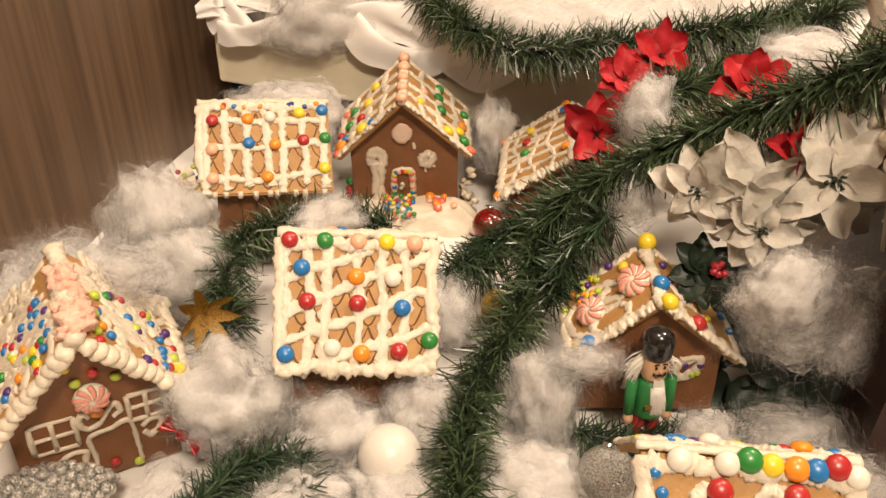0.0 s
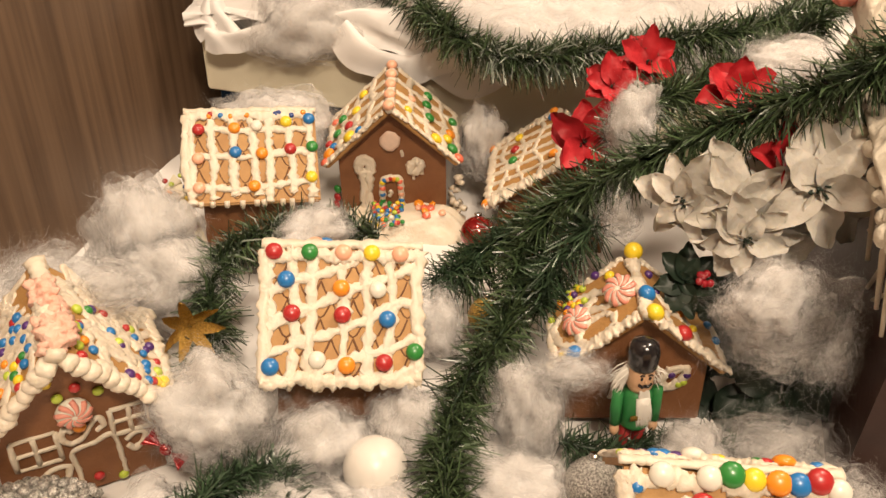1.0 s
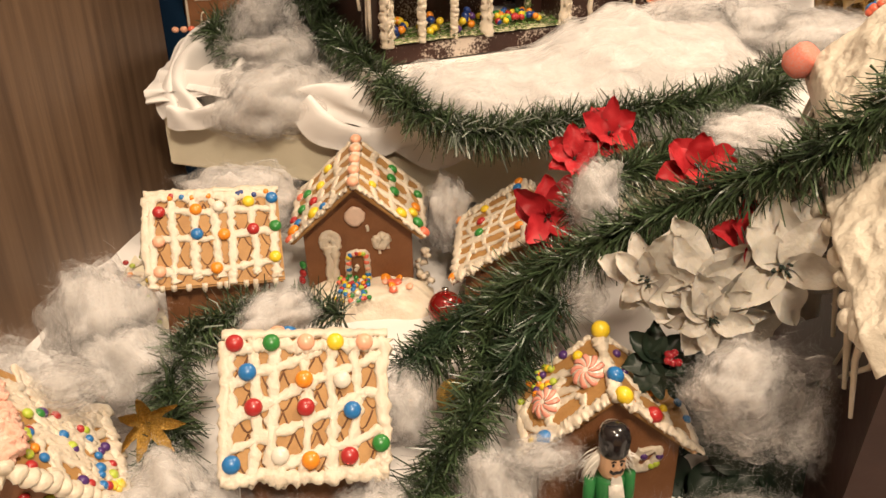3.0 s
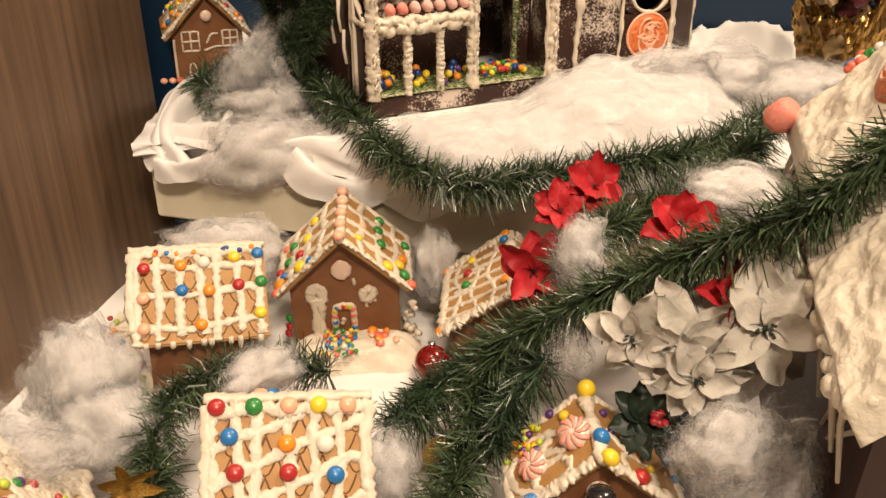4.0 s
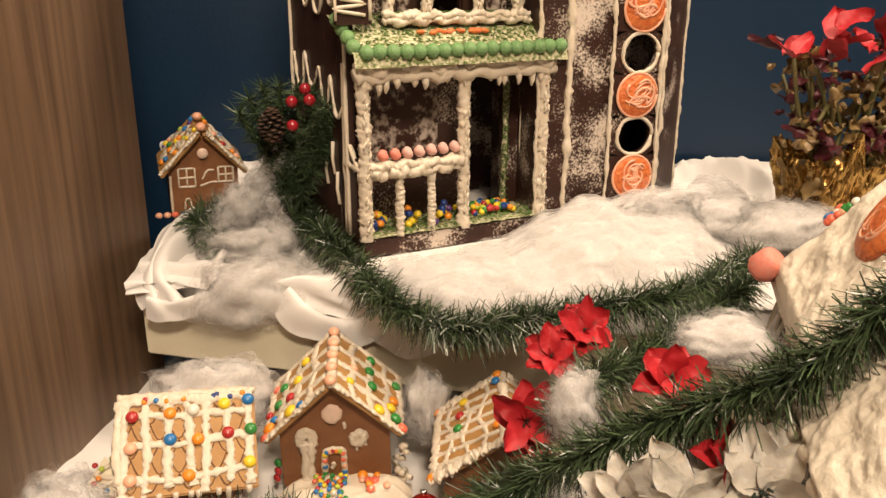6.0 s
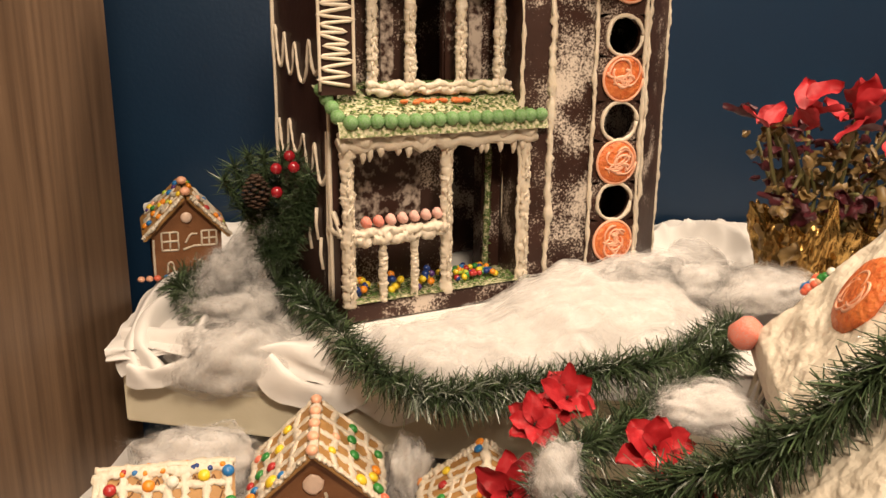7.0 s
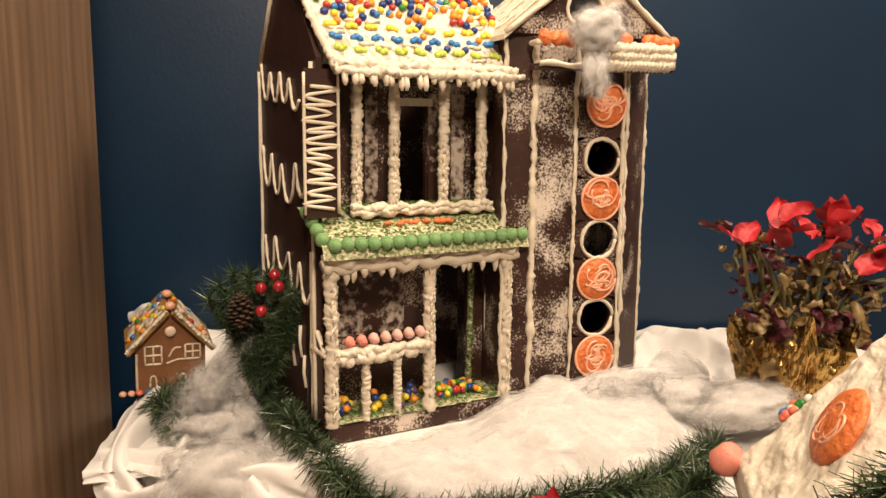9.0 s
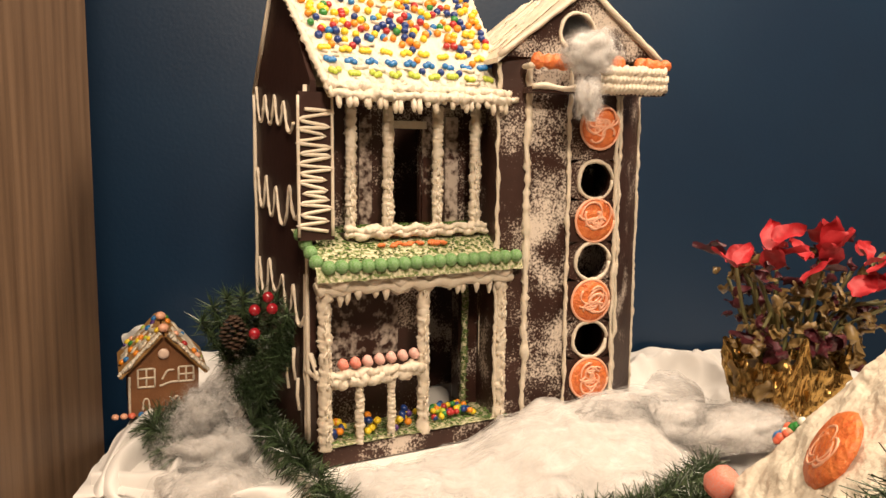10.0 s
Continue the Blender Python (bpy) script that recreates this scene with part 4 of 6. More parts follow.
def icing_post(shape, x, y, z0, z1, w):
    """A lumpy square post of spread icing."""
    n = 90
    shape.tube([(x + 0.0012 * noise.noise(Vector((x * 50, i * 0.3, z0))), y, z0 + (z1 - z0) * i / n) for i in range(n + 1)], [w * (0.43 + 0.07 * noise.noise(Vector((i * 0.17, x * 90, z0 * 20))) + 0.03 * abs(math.sin(i * 0.42 + noise.noise(Vector((i * 0.2, x * 40, 0)))))) for i in range(n + 1)], 14, 0.12, rag=0.5)


for x, w in ((0.006, 0.020), (0.151, 0.018), (0.278, 0.019)):
    s = Shape()
    icing_post(s, x, 0.002, 0.022, 0.25, w)
    for i in range(34):
        z, q = rng.uniform(0.03, 0.24), rng.uniform(-0.28, 0.1)
        s.tube([(x + w * q, -w * 0.46, z), (x + w * (q + rng.uniform(-0.05, 0.15)), -w * 0.46, z + rng.uniform(0.002, 0.007)), (x + w * (q + 0.15), -w * 0.42, z + 0.008)], 0.0011, 5, 0.4)
    part("porch_post", s, ICING, big, "white icing porch post")
s = Shape()
for z in (0.112, 0.121):
    s.tube([(0.01 + 0.14 * i / 60, -0.001, z + 0.0015 * math.sin(i * 0.63)) for i in range(61)], 0.0068, 10, 0.35, rag=0.85)
part("porch_rail", s, ICING, big, "white icing porch rail")
for x in (0.054, 0.101):
    s = Shape()
    icing_post(s, x, 0.0, 0.024, 0.108, 0.0125)
    part("baluster", s, ICING, big)
s = Shape()
for x in (0.005,):
    s.tube([(x - 0.004, 0.004 + 0.06 * i / 8, 0.118 + 0.002 * math.sin(i * 3)) for i in range(9)], 0.0042, 8, 0.35, rag=0.4)
    s.tube([(x - 0.004, 0.06, 0.02 + 0.23 * i / 10) for i in range(11)], 0.0032, 8, 0.35, rag=0.4)
    s.tube([(x - 0.004, 0.05 - 0.05 * i / 6, 0.15 - 0.045 * i / 6) for i in range(7)], 0.003, 8, 0.35, rag=0.4)
part("side_icing", s, ICING, big)
for i in range(7):
    x = 0.031 + 0.0175 * i
    d = new("gumdrop", Shape().ball((0, 0, 0), 0.0076, 0.0074, 0.0078, 11, 8, noise_amp=0.35, noise_scale=150).mesh("gumdrop", GUM["t" if i < 2 else "q"]))
    d.parent = big
    d.matrix_basis = pose(x, 0.0, 0.136 + 0.0005 * i)
# bears and candies behind the rail become plain heaps
for x in (0.033, 0.078, 0.126):
    for k in range(11):
        candy(big, (x + rng.uniform(-0.015, 0.015), 0.02 + rng.uniform(-0.008, 0.012), 0.032 + 0.0035 * (k // 2) + rng.uniform(0, 0.003)), (rng.uniform(-1, 1), -0.6, 1), rng.choice("yynnvoyn"), 0.0055, 0.85)
for k in range(64):
    candy(big, (rng.uniform(0.160, 0.245), rng.uniform(0.016, 0.06), 0.034 + rng.uniform(0, 0.006)), (rng.uniform(-1, 1), -0.4, 1), rng.choice("yyonoglnryb"), 0.0046, 0.9)
# door trim with green sprinkles
s = Shape()
s.tube(smoothline([(0.186, WALL_Y - 0.004, 0.232), (0.22, WALL_Y - 0.004, 0.236), (0.256, WALL_Y - 0.004, 0.228), (0.258, WALL_Y - 0.004, 0.12), (0.256, WALL_Y - 0.004, 0.03)], 8), 0.0048, 6, 0.35)
part("door_trim", s, MINT_SPRINKLE, big, "icing door trim with green sprinkles")
s = Shape()
s.tube([(0.283, WALL_Y - 0.01, 0.1 + 0.13 * i / 8) for i in range(9)], 0.0028, 8, 0.35, rag=0.4)
part("wall_icing", s, ICING, big)
# beam with hanging icing, and the porch roof
s = Shape()
for z in (0.238, 0.248):
    s.tube([(-0.006 + 0.296 * i / 26, -0.003, z + 0.003 * math.sin(i * 1.7)) for i in range(27)], 0.0095, 9, 0.35, rag=0.45)
for i in range(15):
    x = 0.012 + 0.27 * (i + rng.random() * 0.8) / 15
    n = rng.uniform(0.004, 0.02) if 0.02 < x < 0.105 or x > 0.16 else 0.006
    s.tube([(x, -0.003, 0.234), (x + 0.001, -0.003, 0.232 - n * 0.6), (x, -0.003, 0.231 - n)], [0.006, 0.0045, 0.0015], 6, 0.2)
part("porch_beam", s, ICING, big, "white icing beam with drips")


def porch_top(u, v):
    x = -0.012 + 0.312 * u
    y = -0.022 + 0.10 * v
    z = 0.262 + 0.048 * v ** 0.8 + 0.002 * noise.noise(Vector((u * 22, v * 9, 3)))
    if v < 0.01:
        z -= 0.012
    return (x, y, z)


part("porch_roof", Shape().grid(60, 20, porch_top), MINT_SPRINKLE, big, "porch roof of icing with green sprinkles")
GREEN = Shape().ball((0, 0, 0), 0.0098, 0.0098, 0.0095, 10, 7, noise_amp=0.05, noise_scale=300).mesh("gumdrop", GUM["g"])
for i in range(17):
    d = new("gumdrop", GREEN)
    d.parent = big
    d.matrix_basis = pose(0.004 + 0.0178 * i, -0.021 + 0.004 * rng.random(), 0.268 + 0.001 * rng.random())
for i in range(4):
    d = new("gumdrop", GREEN)
    d.parent = big
    d.matrix_basis = pose(-0.008, -0.006 + 0.019 * i, 0.275 + 0.010 * i)
s = Shape()
for i in range(22):
    s.ball((0.09 + 0.10 * rng.random(), 0.018 + rng.uniform(-0.005, 0.012), 0.287 + rng.uniform(0, 0.003)), 0.006, 0.004, 0.003, 8, 5)
pieces("orange_icing", s, ORANGE_ICE, big)
# balcony
part("balcony_floor", Shape().box(0.05, 0.268, 0.034, WALL_Y, 0.296, 0.304), CHOC, big, smooth=False)
s = Shape()
for z in (0.302, 0.309):
    s.tube([(0.048 + 0.222 * i / 90, 0.032, z + 0.002 * math.sin(i * 0.47)) for i in range(91)], 0.0052, 10, 0.35, rag=0.85)
part("balcony_edge", s, ICING, big, "white icing balcony edge")
part("balcony_sprinkles", Shape().grid(30, 6, lambda u, v: (0.055 + 0.2 * u, 0.036 + 0.036 * v, 0.310 + 0.003 * noise.noise(Vector((u * 30, v * 8, 1))))), MINT_SPRINKLE, big)
for x, w in ((0.058, 0.016), (0.113, 0.017), (0.190, 0.017), (0.252, 0.017)):
    s = Shape()
    icing_post(s, x, 0.036, 0.305, 0.478, w)
    for i in range(24):
        z, q = rng.uniform(0.312, 0.40), rng.uniform(-0.28, 0.1)
        s.tube([(x + w * q, 0.036 - w * 0.42, z), (x + w * (q + rng.uniform(-0.05, 0.15)), 0.036 - w * 0.45, z + 0.004), (x + w * q, 0.036 - w * 0.4, z + 0.008)], 0.0013, 5, 0.4)
    part("balcony_post", s, ICING, big, "white icing balcony post")
part("balcony_beam", Shape().box(0.035, 0.285, 0.030, 0.040, 0.476, 0.492), CHOC, big, smooth=False)
# corner strip with icing zigzag, and side-wall drips
part("corner_board", Shape().box(-0.020, 0.028, 0.020, 0.028, 0.300, 0.490), CHOC_PLAIN, big, smooth=False)
s = Shape()
zz = [((-0.018 if i % 2 else 0.021) + rng.uniform(-0.006, 0.006), 0.0180, 0.312 + 0.0068 * i + rng.uniform(-0.003, 0.003)) for i in range(24)]
s.tube(smoothline(zz, 4), 0.0025, 6, 0.2)
for x in (-0.021, 0.025):
    s.tube([(x, 0.018, 0.305 + 0.18 * i / 10) for i in range(11)], 0.0022, 6, 0.2)
part("zigzag_icing", s, ICING, big, "zigzag of white icing")
s = Shape()
for z0, drop in ((0.505, 0.055), (0.385, 0.06), (0.255, 0.065)):
    line, y = [], 0.258
    for i in range(4):
        w, dz, low = rng.uniform(0.04, 0.062), rng.uniform(-0.008, 0.008) - 0.008 * i, drop * rng.uniform(0.7, 1.05)
        line += [(-0.002, y, z0 + dz), (-0.002, y - w * 0.22, z0 - low * 0.75 + dz), (-0.002, y - w * 0.5, z0 - low + dz), (-0.002, y - w * 0.78, z0 - low * 0.7 + dz)]
        y -= w
    s.tube(smoothline([q for q in line if q[1] > 0.05], 6), 0.0021, 7, 0.5, rag=0.4)
for y, z0, z1 in ((BACK, 0.03, 0.5), (0.044, 0.02, 0.5)):
    s.tube([(-0.002, y, z0 + (z1 - z0) * i / 14) for i in range(15)], 0.003, 8, 0.35, rag=0.4)
s.tube([(-0.002, BACK, 0.5), (-0.002, 0.16, 0.665)], 0.0035, 6)
for y, z in ((0.10, 0.14), (0.13, 0.12), (0.085, 0.1)):
    s.tube([(-0.002, y, z), (-0.002, y + 0.004, z - 0.025), (-0.002, y - 0.004, z - 0.045)], 0.0026, 6, 0.2)
part("wall_icing", s, ICING, big, "white icing loops on the side wall")
# roof
RIDGE_Y, RIDGE_Z, EAVE_Y, EAVE_Z = 0.16, 0.672, -0.004, 0.483


def roof_at(x, k, lift=0.0):
    d = Vector((0, RIDGE_Y - EAVE_Y, RIDGE_Z - EAVE_Z))
    nrm = Vector((0, -d.z, d.y)).normalized()
    left, right = 0.014 - 0.028 * k, 0.289 + 0.015 * k
    x = left + (x + 0.008) / 0.312 * (right - left)
    return Vector((x, EAVE_Y, EAVE_Z)) + d * k + nrm * lift, nrm


rs = Shape().grid(110, 70, lambda u, v: roof_at(-0.008 + 0.312 * u, v, 0.006 + 0.0042 * noise.noise(Vector((u * 30, v * 22, 2))) - 0.0030 * abs(noise.noise(Vector((u * 60, v * 42, 9)))) + 0.0020 * noise.noise(Vector((u * 90, v * 60, 5))))[0])
rs.prism([roof_at(x, k)[0] for x, k in ((-0.008, 0), (0.304, 0), (0.304, 1), (-0.008, 1))], roof_at(0, 0, 0.005)[1] * 0.005)
part("roof_front", rs, ICING_ROUGH, big, "front roof slope spread with white icing")
part("roof_back", Shape().prism([(0.003, RIDGE_Y, RIDGE_Z), (0.304, RIDGE_Y, RIDGE_Z), (0.304, BACK, 0.492), (0.003, BACK, 0.492)], (0, 0.003, 0.004)), ICING_ROUGH, big, smooth=False)
s = Shape()
for k in (0.0, 0.05):
    s.tube([roof_at(-0.012 + 0.322 * i / 110, k + 0.005 * math.sin(i * 0.3), 0.006)[0] for i in range(111)], 0.0062, 10, 0.5, rag=0.95)
for i in range(24):
    x = 0.0 + 0.295 * (i + rng.random()) / 24
    p = roof_at(x, 0.0, 0.004)[0]
    n = rng.uniform(0.008, 0.022)
    s.tube([p, p + Vector((0, -0.003, -n * 0.7)), p + Vector((0, -0.003, -n))], [0.0045, 0.0042, 0.0022], 6, 0.15)
s.tube([roof_at(-0.008, i / 60, 0.006)[0] for i in range(61)], 0.0048, 8, 0.4, rag=0.9)
part("eave_icing", s, ICING, big, "thick eave icing with short drips")
for row, (k, c) in enumerate(((0.15, "l"), (0.235, "b"), (0.315, "y"))):
    for i in range(9):
        p, nrm = roof_at(0.012 + 0.032 * i + rng.uniform(-0.002, 0.002), k + rng.uniform(-0.006, 0.006), 0.008)
        for q in range(3):
            candy(big, p + Vector(((q - 1) * 0.0048, 0, rng.uniform(-0.002, 0.002))), nrm, c, 0.0047, 0.75)
        if rng.random() < 0.3:
            candy(big, roof_at(0.026 + 0.032 * i, k + 0.03, 0.009)[0], nrm, rng.choice("ron"), 0.0052, 0.85)
for row in range(13):
    for i in range(20):
        p, nrm = roof_at(0.010 + 0.0145 * (i + 0.5 * (row % 2)) + rng.uniform(-0.005, 0.005), 0.40 + 0.045 * row + rng.uniform(-0.022, 0.022), 0.009)
        if noise.noise(Vector((i * 0.45, row * 0.6, 4))) + 0.25 * rng.random() > -0.12:
            candy(big, p, nrm, rng.choice("rryyognnboy"), rng.uniform(0.0050, 0.0060), 0.85)
ribs = Shape()
for i in range(40):
    k, x = rng.uniform(0.08, 0.95), rng.uniform(0.0, 0.27)
    ribs.tube([roof_at(x + 0.008 * q, k + rng.uniform(-0.012, 0.012), 0.007)[0] for q in range(4)], 0.0028, 7, 0.4, rag=0.5)
pieces("icing_line", ribs, ICING, big)


def strands(count, fn, name="sugar_strand"):
    """Green sugar strands scattered on a surface."""
    s = Shape()
    for q in range(count):
        p, a = Vector(fn()), rng.uniform(0, 6.28)
        d = Vector((math.cos(a), math.sin(a), rng.uniform(-0.2, 0.3))) * rng.uniform(0.0016, 0.0032)
        s.tube([p - d, p + d], 0.0008, 4)
    return part(name, s, SPRINKLE, big, "scattered green sugar strands", kind="stuff")


strands(520, lambda: (rng.uniform(0.006, 0.286), rng.uniform(-0.007, 0.06), 0.0295 + rng.uniform(0, 0.002)))
strands(620, lambda: Vector(porch_top(rng.random(), rng.random())) + Vector((0, 0, 0.002)))
strands(200, lambda: (rng.uniform(0.055, 0.26), rng.uniform(0.036, 0.072), 0.3125))
strands(140, lambda: (rng.uniform(0.250, 0.262), WALL_Y - 0.009, rng.uniform(0.03, 0.235)))

# tower: a bay with an upright front and a slanting right flank
tower = thing("chocolate_tower", pose(0.385, 1.22, 0.30, 0, 0, 12), "tall sugar-dusted chocolate tower with orange biscuits and round windows", "gingerbread house")
HOLE = 0.026
HOLES = [(-0.002, 0.137), (-0.001, 0.255), (0.0, 0.375)]
DISCS = [(-0.002, 0.077), (-0.003, 0.196), (0.0, 0.316), (0.004, 0.452)]


def pierced(x0, x1, z0, z1, holes, r, y, t):
    """A wall of stacked cells with round openings right through it."""
    s = Shape()
    cuts = sorted(holes, key=lambda q: q[1])
    z = z0
    n = 20
    for hx, hz in cuts:
        s.box(x0, x1, y, y + t, z, hz - r * 1.15)
        ring = [(hx + r * math.cos(2 * math.pi * i / n), hz + r * math.sin(2 * math.pi * i / n)) for i in range(n)]
        rim = []
        for i in range(n):
            c, sn = math.cos(2 * math.pi * i / n), math.sin(2 * math.pi * i / n)
            f = 1 / max(abs(c), abs(sn))
            qx = hx + c * f * r * 1.15
            if abs(c) >= abs(sn) - 1e-6:
                qx = x1 if c > 0 else x0
            rim.append((qx, hz + sn * f * r * 1.15))
        for yy in (y, y + t):
            s.add([(p[0], yy, p[1]) for p in ring + rim], [(i, (i + 1) % n, n + (i + 1) % n, n + i) for i in range(n)])
        s.add([(p[0], yy, p[1]) for yy in (y, y + t) for p in ring], [(i, (i + 1) % n, n + (i + 1) % n, n + i) for i in range(n)])
        z = hz + r * 1.15
    s.box(x0, x1, y, y + t, z, z1)
    return s


pieces("window_strip", pierced(-0.044, 0.036, 0.0, 0.55, HOLES, HOLE, 0.0, 0.007), CHOC, tower, "dark strip with round window openings", smooth=False)
part("dusted_panel", Shape().box(-0.108, -0.044, 0.004, 0.011, 0.0, 0.55), CHOC_DUST, tower, "chocolate panel dusted with sugar", smooth=False)
part("left_flank", Shape().prism([(-0.108, 0.004, 0), (-0.150, 0.012, 0), (-0.150, 0.02, 0), (-0.108, 0.012, 0)], (0, 0, 0.55)), CHOC, tower, smooth=False)
part("right_flank", Shape().prism([(0.036, 0.0, 0), (0.112, 0.067, 0), (0.108, 0.072, 0), (0.034, 0.007, 0)], (0, 0, 0.55)), CHOC, tower, smooth=False)
part("side_wall", Shape().box(-0.150, -0.142, 0.02, 0.2, 0.0, 0.55), CHOC, tower, smooth=False)
part("side_wall", Shape().box(0.104, 0.112, 0.070, 0.2, 0.0, 0.55), CHOC, tower, smooth=False)
part("back_wall", Shape().box(-0.142, 0.104, 0.192, 0.2, 0.0, 0.55), CHOC, tower, smooth=False)
gy = 0.0
apex = (-0.022, 0.645)
gab = Shape()
gh, gr = (-0.036, 0.585), 0.025
outline = [(-0.152, 0.548), (0.098, 0.548), apex]
n = 24
ring = [(gh[0] + gr * math.cos(2 * math.pi * i / n), gh[1] + gr * math.sin(2 * math.pi * i / n)) for i in range(n)]


def to_rim(a):
    c, sn = math.cos(a), math.sin(a)
    best = 9.0
    for i in range(3):
        p, q = outline[i], outline[(i + 1) % 3]
        ex, ez = q[0] - p[0], q[1] - p[1]
        den = c * ez - sn * ex
        if abs(den) > 1e-9:
            t = ((p[0] - gh[0]) * ez - (p[1] - gh[1]) * ex) / den
            if t > 0:
                best = min(best, t)
    return (gh[0] + c * best, gh[1] + sn * best)


angles = sorted([2 * math.pi * i / n for i in range(n)] + [math.atan2(z - gh[1], x - gh[0]) % (2 * math.pi) for x, z in outline])
inner = [(gh[0] + gr * math.cos(a), gh[1] + gr * math.sin(a)) for a in angles]
outer = [to_rim(a) for a in angles]
k = len(angles)
for yy in (gy, gy + 0.007):
    gab.add([(p[0], yy, p[1]) for p in inner + outer], [(i, (i + 1) % k, k + (i + 1) % k, k + i) for i in range(k)])
gab.add([(p[0], yy, p[1]) for yy in (gy, gy + 0.007) for p in inner], [(i, (i + 1) % k, k + (i + 1) % k, k + i) for i in range(k)])
part("gable", gab, CHOC_DUST, tower, "gable dusted with sugar, with a round opening", smooth=False)
for a, b in ((-0.160, -0.022), (-0.022, 0.106)):
    za, zb = (0.538, 0.65) if b == -0.022 else (0.65, 0.538)
    part("tower_roof", Shape().prism([(a, -0.006, za), (b, -0.006, zb), (b, 0.22, zb), (a, 0.22, za)], (0, 0, 0.007)), ICING_ROUGH, tower, "icing-spread tower roof", smooth=False)
s = Shape()
for x, y in ((-0.150, 0.010), (-0.108, 0.002), (-0.044, -0.002), (0.034, -0.002), (0.041, 0.002), (0.112, 0.067)):
    s.tube(smoothline([(x + rng.uniform(-1, 1) * 0.0016, y, 0.005 + 0.535 * i / 22) for i in range(23)], 4), 0.0029 if x != -0.108 else 0.0046, 8, 0.5, rag=0.8)
for (x0, z0), (x1, z1) in (((-0.158, 0.545), apex), (apex, (0.102, 0.545))):
    s.tube([(x0 + (x1 - x0) * i / 12, -0.006, z0 + (z1 - z0) * i / 12 + 0.003) for i in range(13)], 0.0042, 8, 0.35, rag=0.4)
part("trim_icing", s, ICING, tower, "lines of white icing on the edges")
for hx, hz in HOLES + [gh]:
    s = Shape()
    rr = (HOLE if (hx, hz) != gh else gr) + 0.002
    s.tube([(hx + rr * math.cos(2 * math.pi * i / 24) * (1 + 0.03 * math.sin(i)), -0.002, hz + rr * math.sin(2 * math.pi * i / 24)) for i in range(25)], 0.0029, 8, 0.5, rag=0.6)
    part("window_ring", s, ICING, tower, "ring of white icing round the opening")
for dx, dz in DISCS:
    s = Shape()
    s.ball((dx, -0.003, dz), 0.032, 0.007, 0.032, 26, 8, noise_amp=0.05, noise_scale=120)
    disc = part("orange_biscuit", s, ORANGE_ICE, tower, "round biscuit with orange icing")
    s = Shape()
    for q in range(10):
        a0 = rng.uniform(0, 6.28)
        cx, cz, r0, f = rng.uniform(-0.012, 0.012), rng.uniform(-0.012, 0.012), rng.uniform(0.006, 0.017), rng.uniform(0.4, 1.2)
        s.tube([(dx + cx + r0 * math.cos(a0 + i * 0.33), -0.0095, dz + cz + r0 * f * math.sin(a0 + i * 0.36)) for i in range(13)], 0.0017, 6, 0.4, rag=0.4)
    s.tube([(dx + 0.0315 * math.cos(i / 24 * 6.2832), -0.004, dz + 0.0315 * math.sin(i / 24 * 6.2832)) for i in range(25)], 0.0022, 6, 0.2)
    pieces("scribble_icing", s, CANDY["p"], disc, "pale orange piped scribble")
streaks = Shape()
for i in range(46):
    y, k0 = 0.012 + 0.2 * rng.random(), rng.uniform(0.0, 0.5)
    line = [(k0 + (rng.uniform(0.7, 1.0) - k0) * q / 5) for q in range(6)]
    streaks.tube(smoothline([(-0.160 + 0.138 * k, y + rng.uniform(-0.003, 0.003) + 0.01 * k, 0.548 + 0.112 * k) for k in line], 4), rng.uniform(0.0012, 0.0026), 6, 0.4, 0.7, rag=0.4)
pieces("icing_line", streaks, ICING, tower)
# ledge under the gable
part("ledge", Shape().box(-0.118, 0.094, -0.030, 0.0, 0.498, 0.506), CHOC, tower, smooth=False)
s = Shape()
for row in range(3):
    for i in range(18):
        x = -0.025 + 0.112 * (i + 0.5 * (row % 2)) / 18
        s.tube([(x, -0.032, 0.500 + row * 0.011), (x + 0.006, -0.038, 0.508 + row * 0.011), (x + 0.010, -0.032, 0.513 + row * 0.011)], 0.0046, 8, 0.35, rag=0.4)
s.tube([(-0.118 + 0.212 * i / 20, -0.032, 0.505 + 0.002 * math.sin(i)) for i in range(21)], 0.0045, 8, 0.35, rag=0.4)
s.tube([(-0.118, -0.031 + 0.030 * i / 5, 0.534) for i in range(6)], 0.004, 8, 0.35, rag=0.4)
pieces("ledge_icing", s, ICING, tower)
s = Shape()
for x in (-0.108, -0.095, -0.082, -0.07, 0.015, 0.055, 0.068, 0.080, 0.092):
    s.ball((x, -0.028 + rng.uniform(-0.004, 0.004), 0.539), 0.012, 0.008, 0.011, 9, 6, noise_amp=0.4, noise_scale=90)
pieces("orange_jelly", s, ORANGE_ICE, tower)

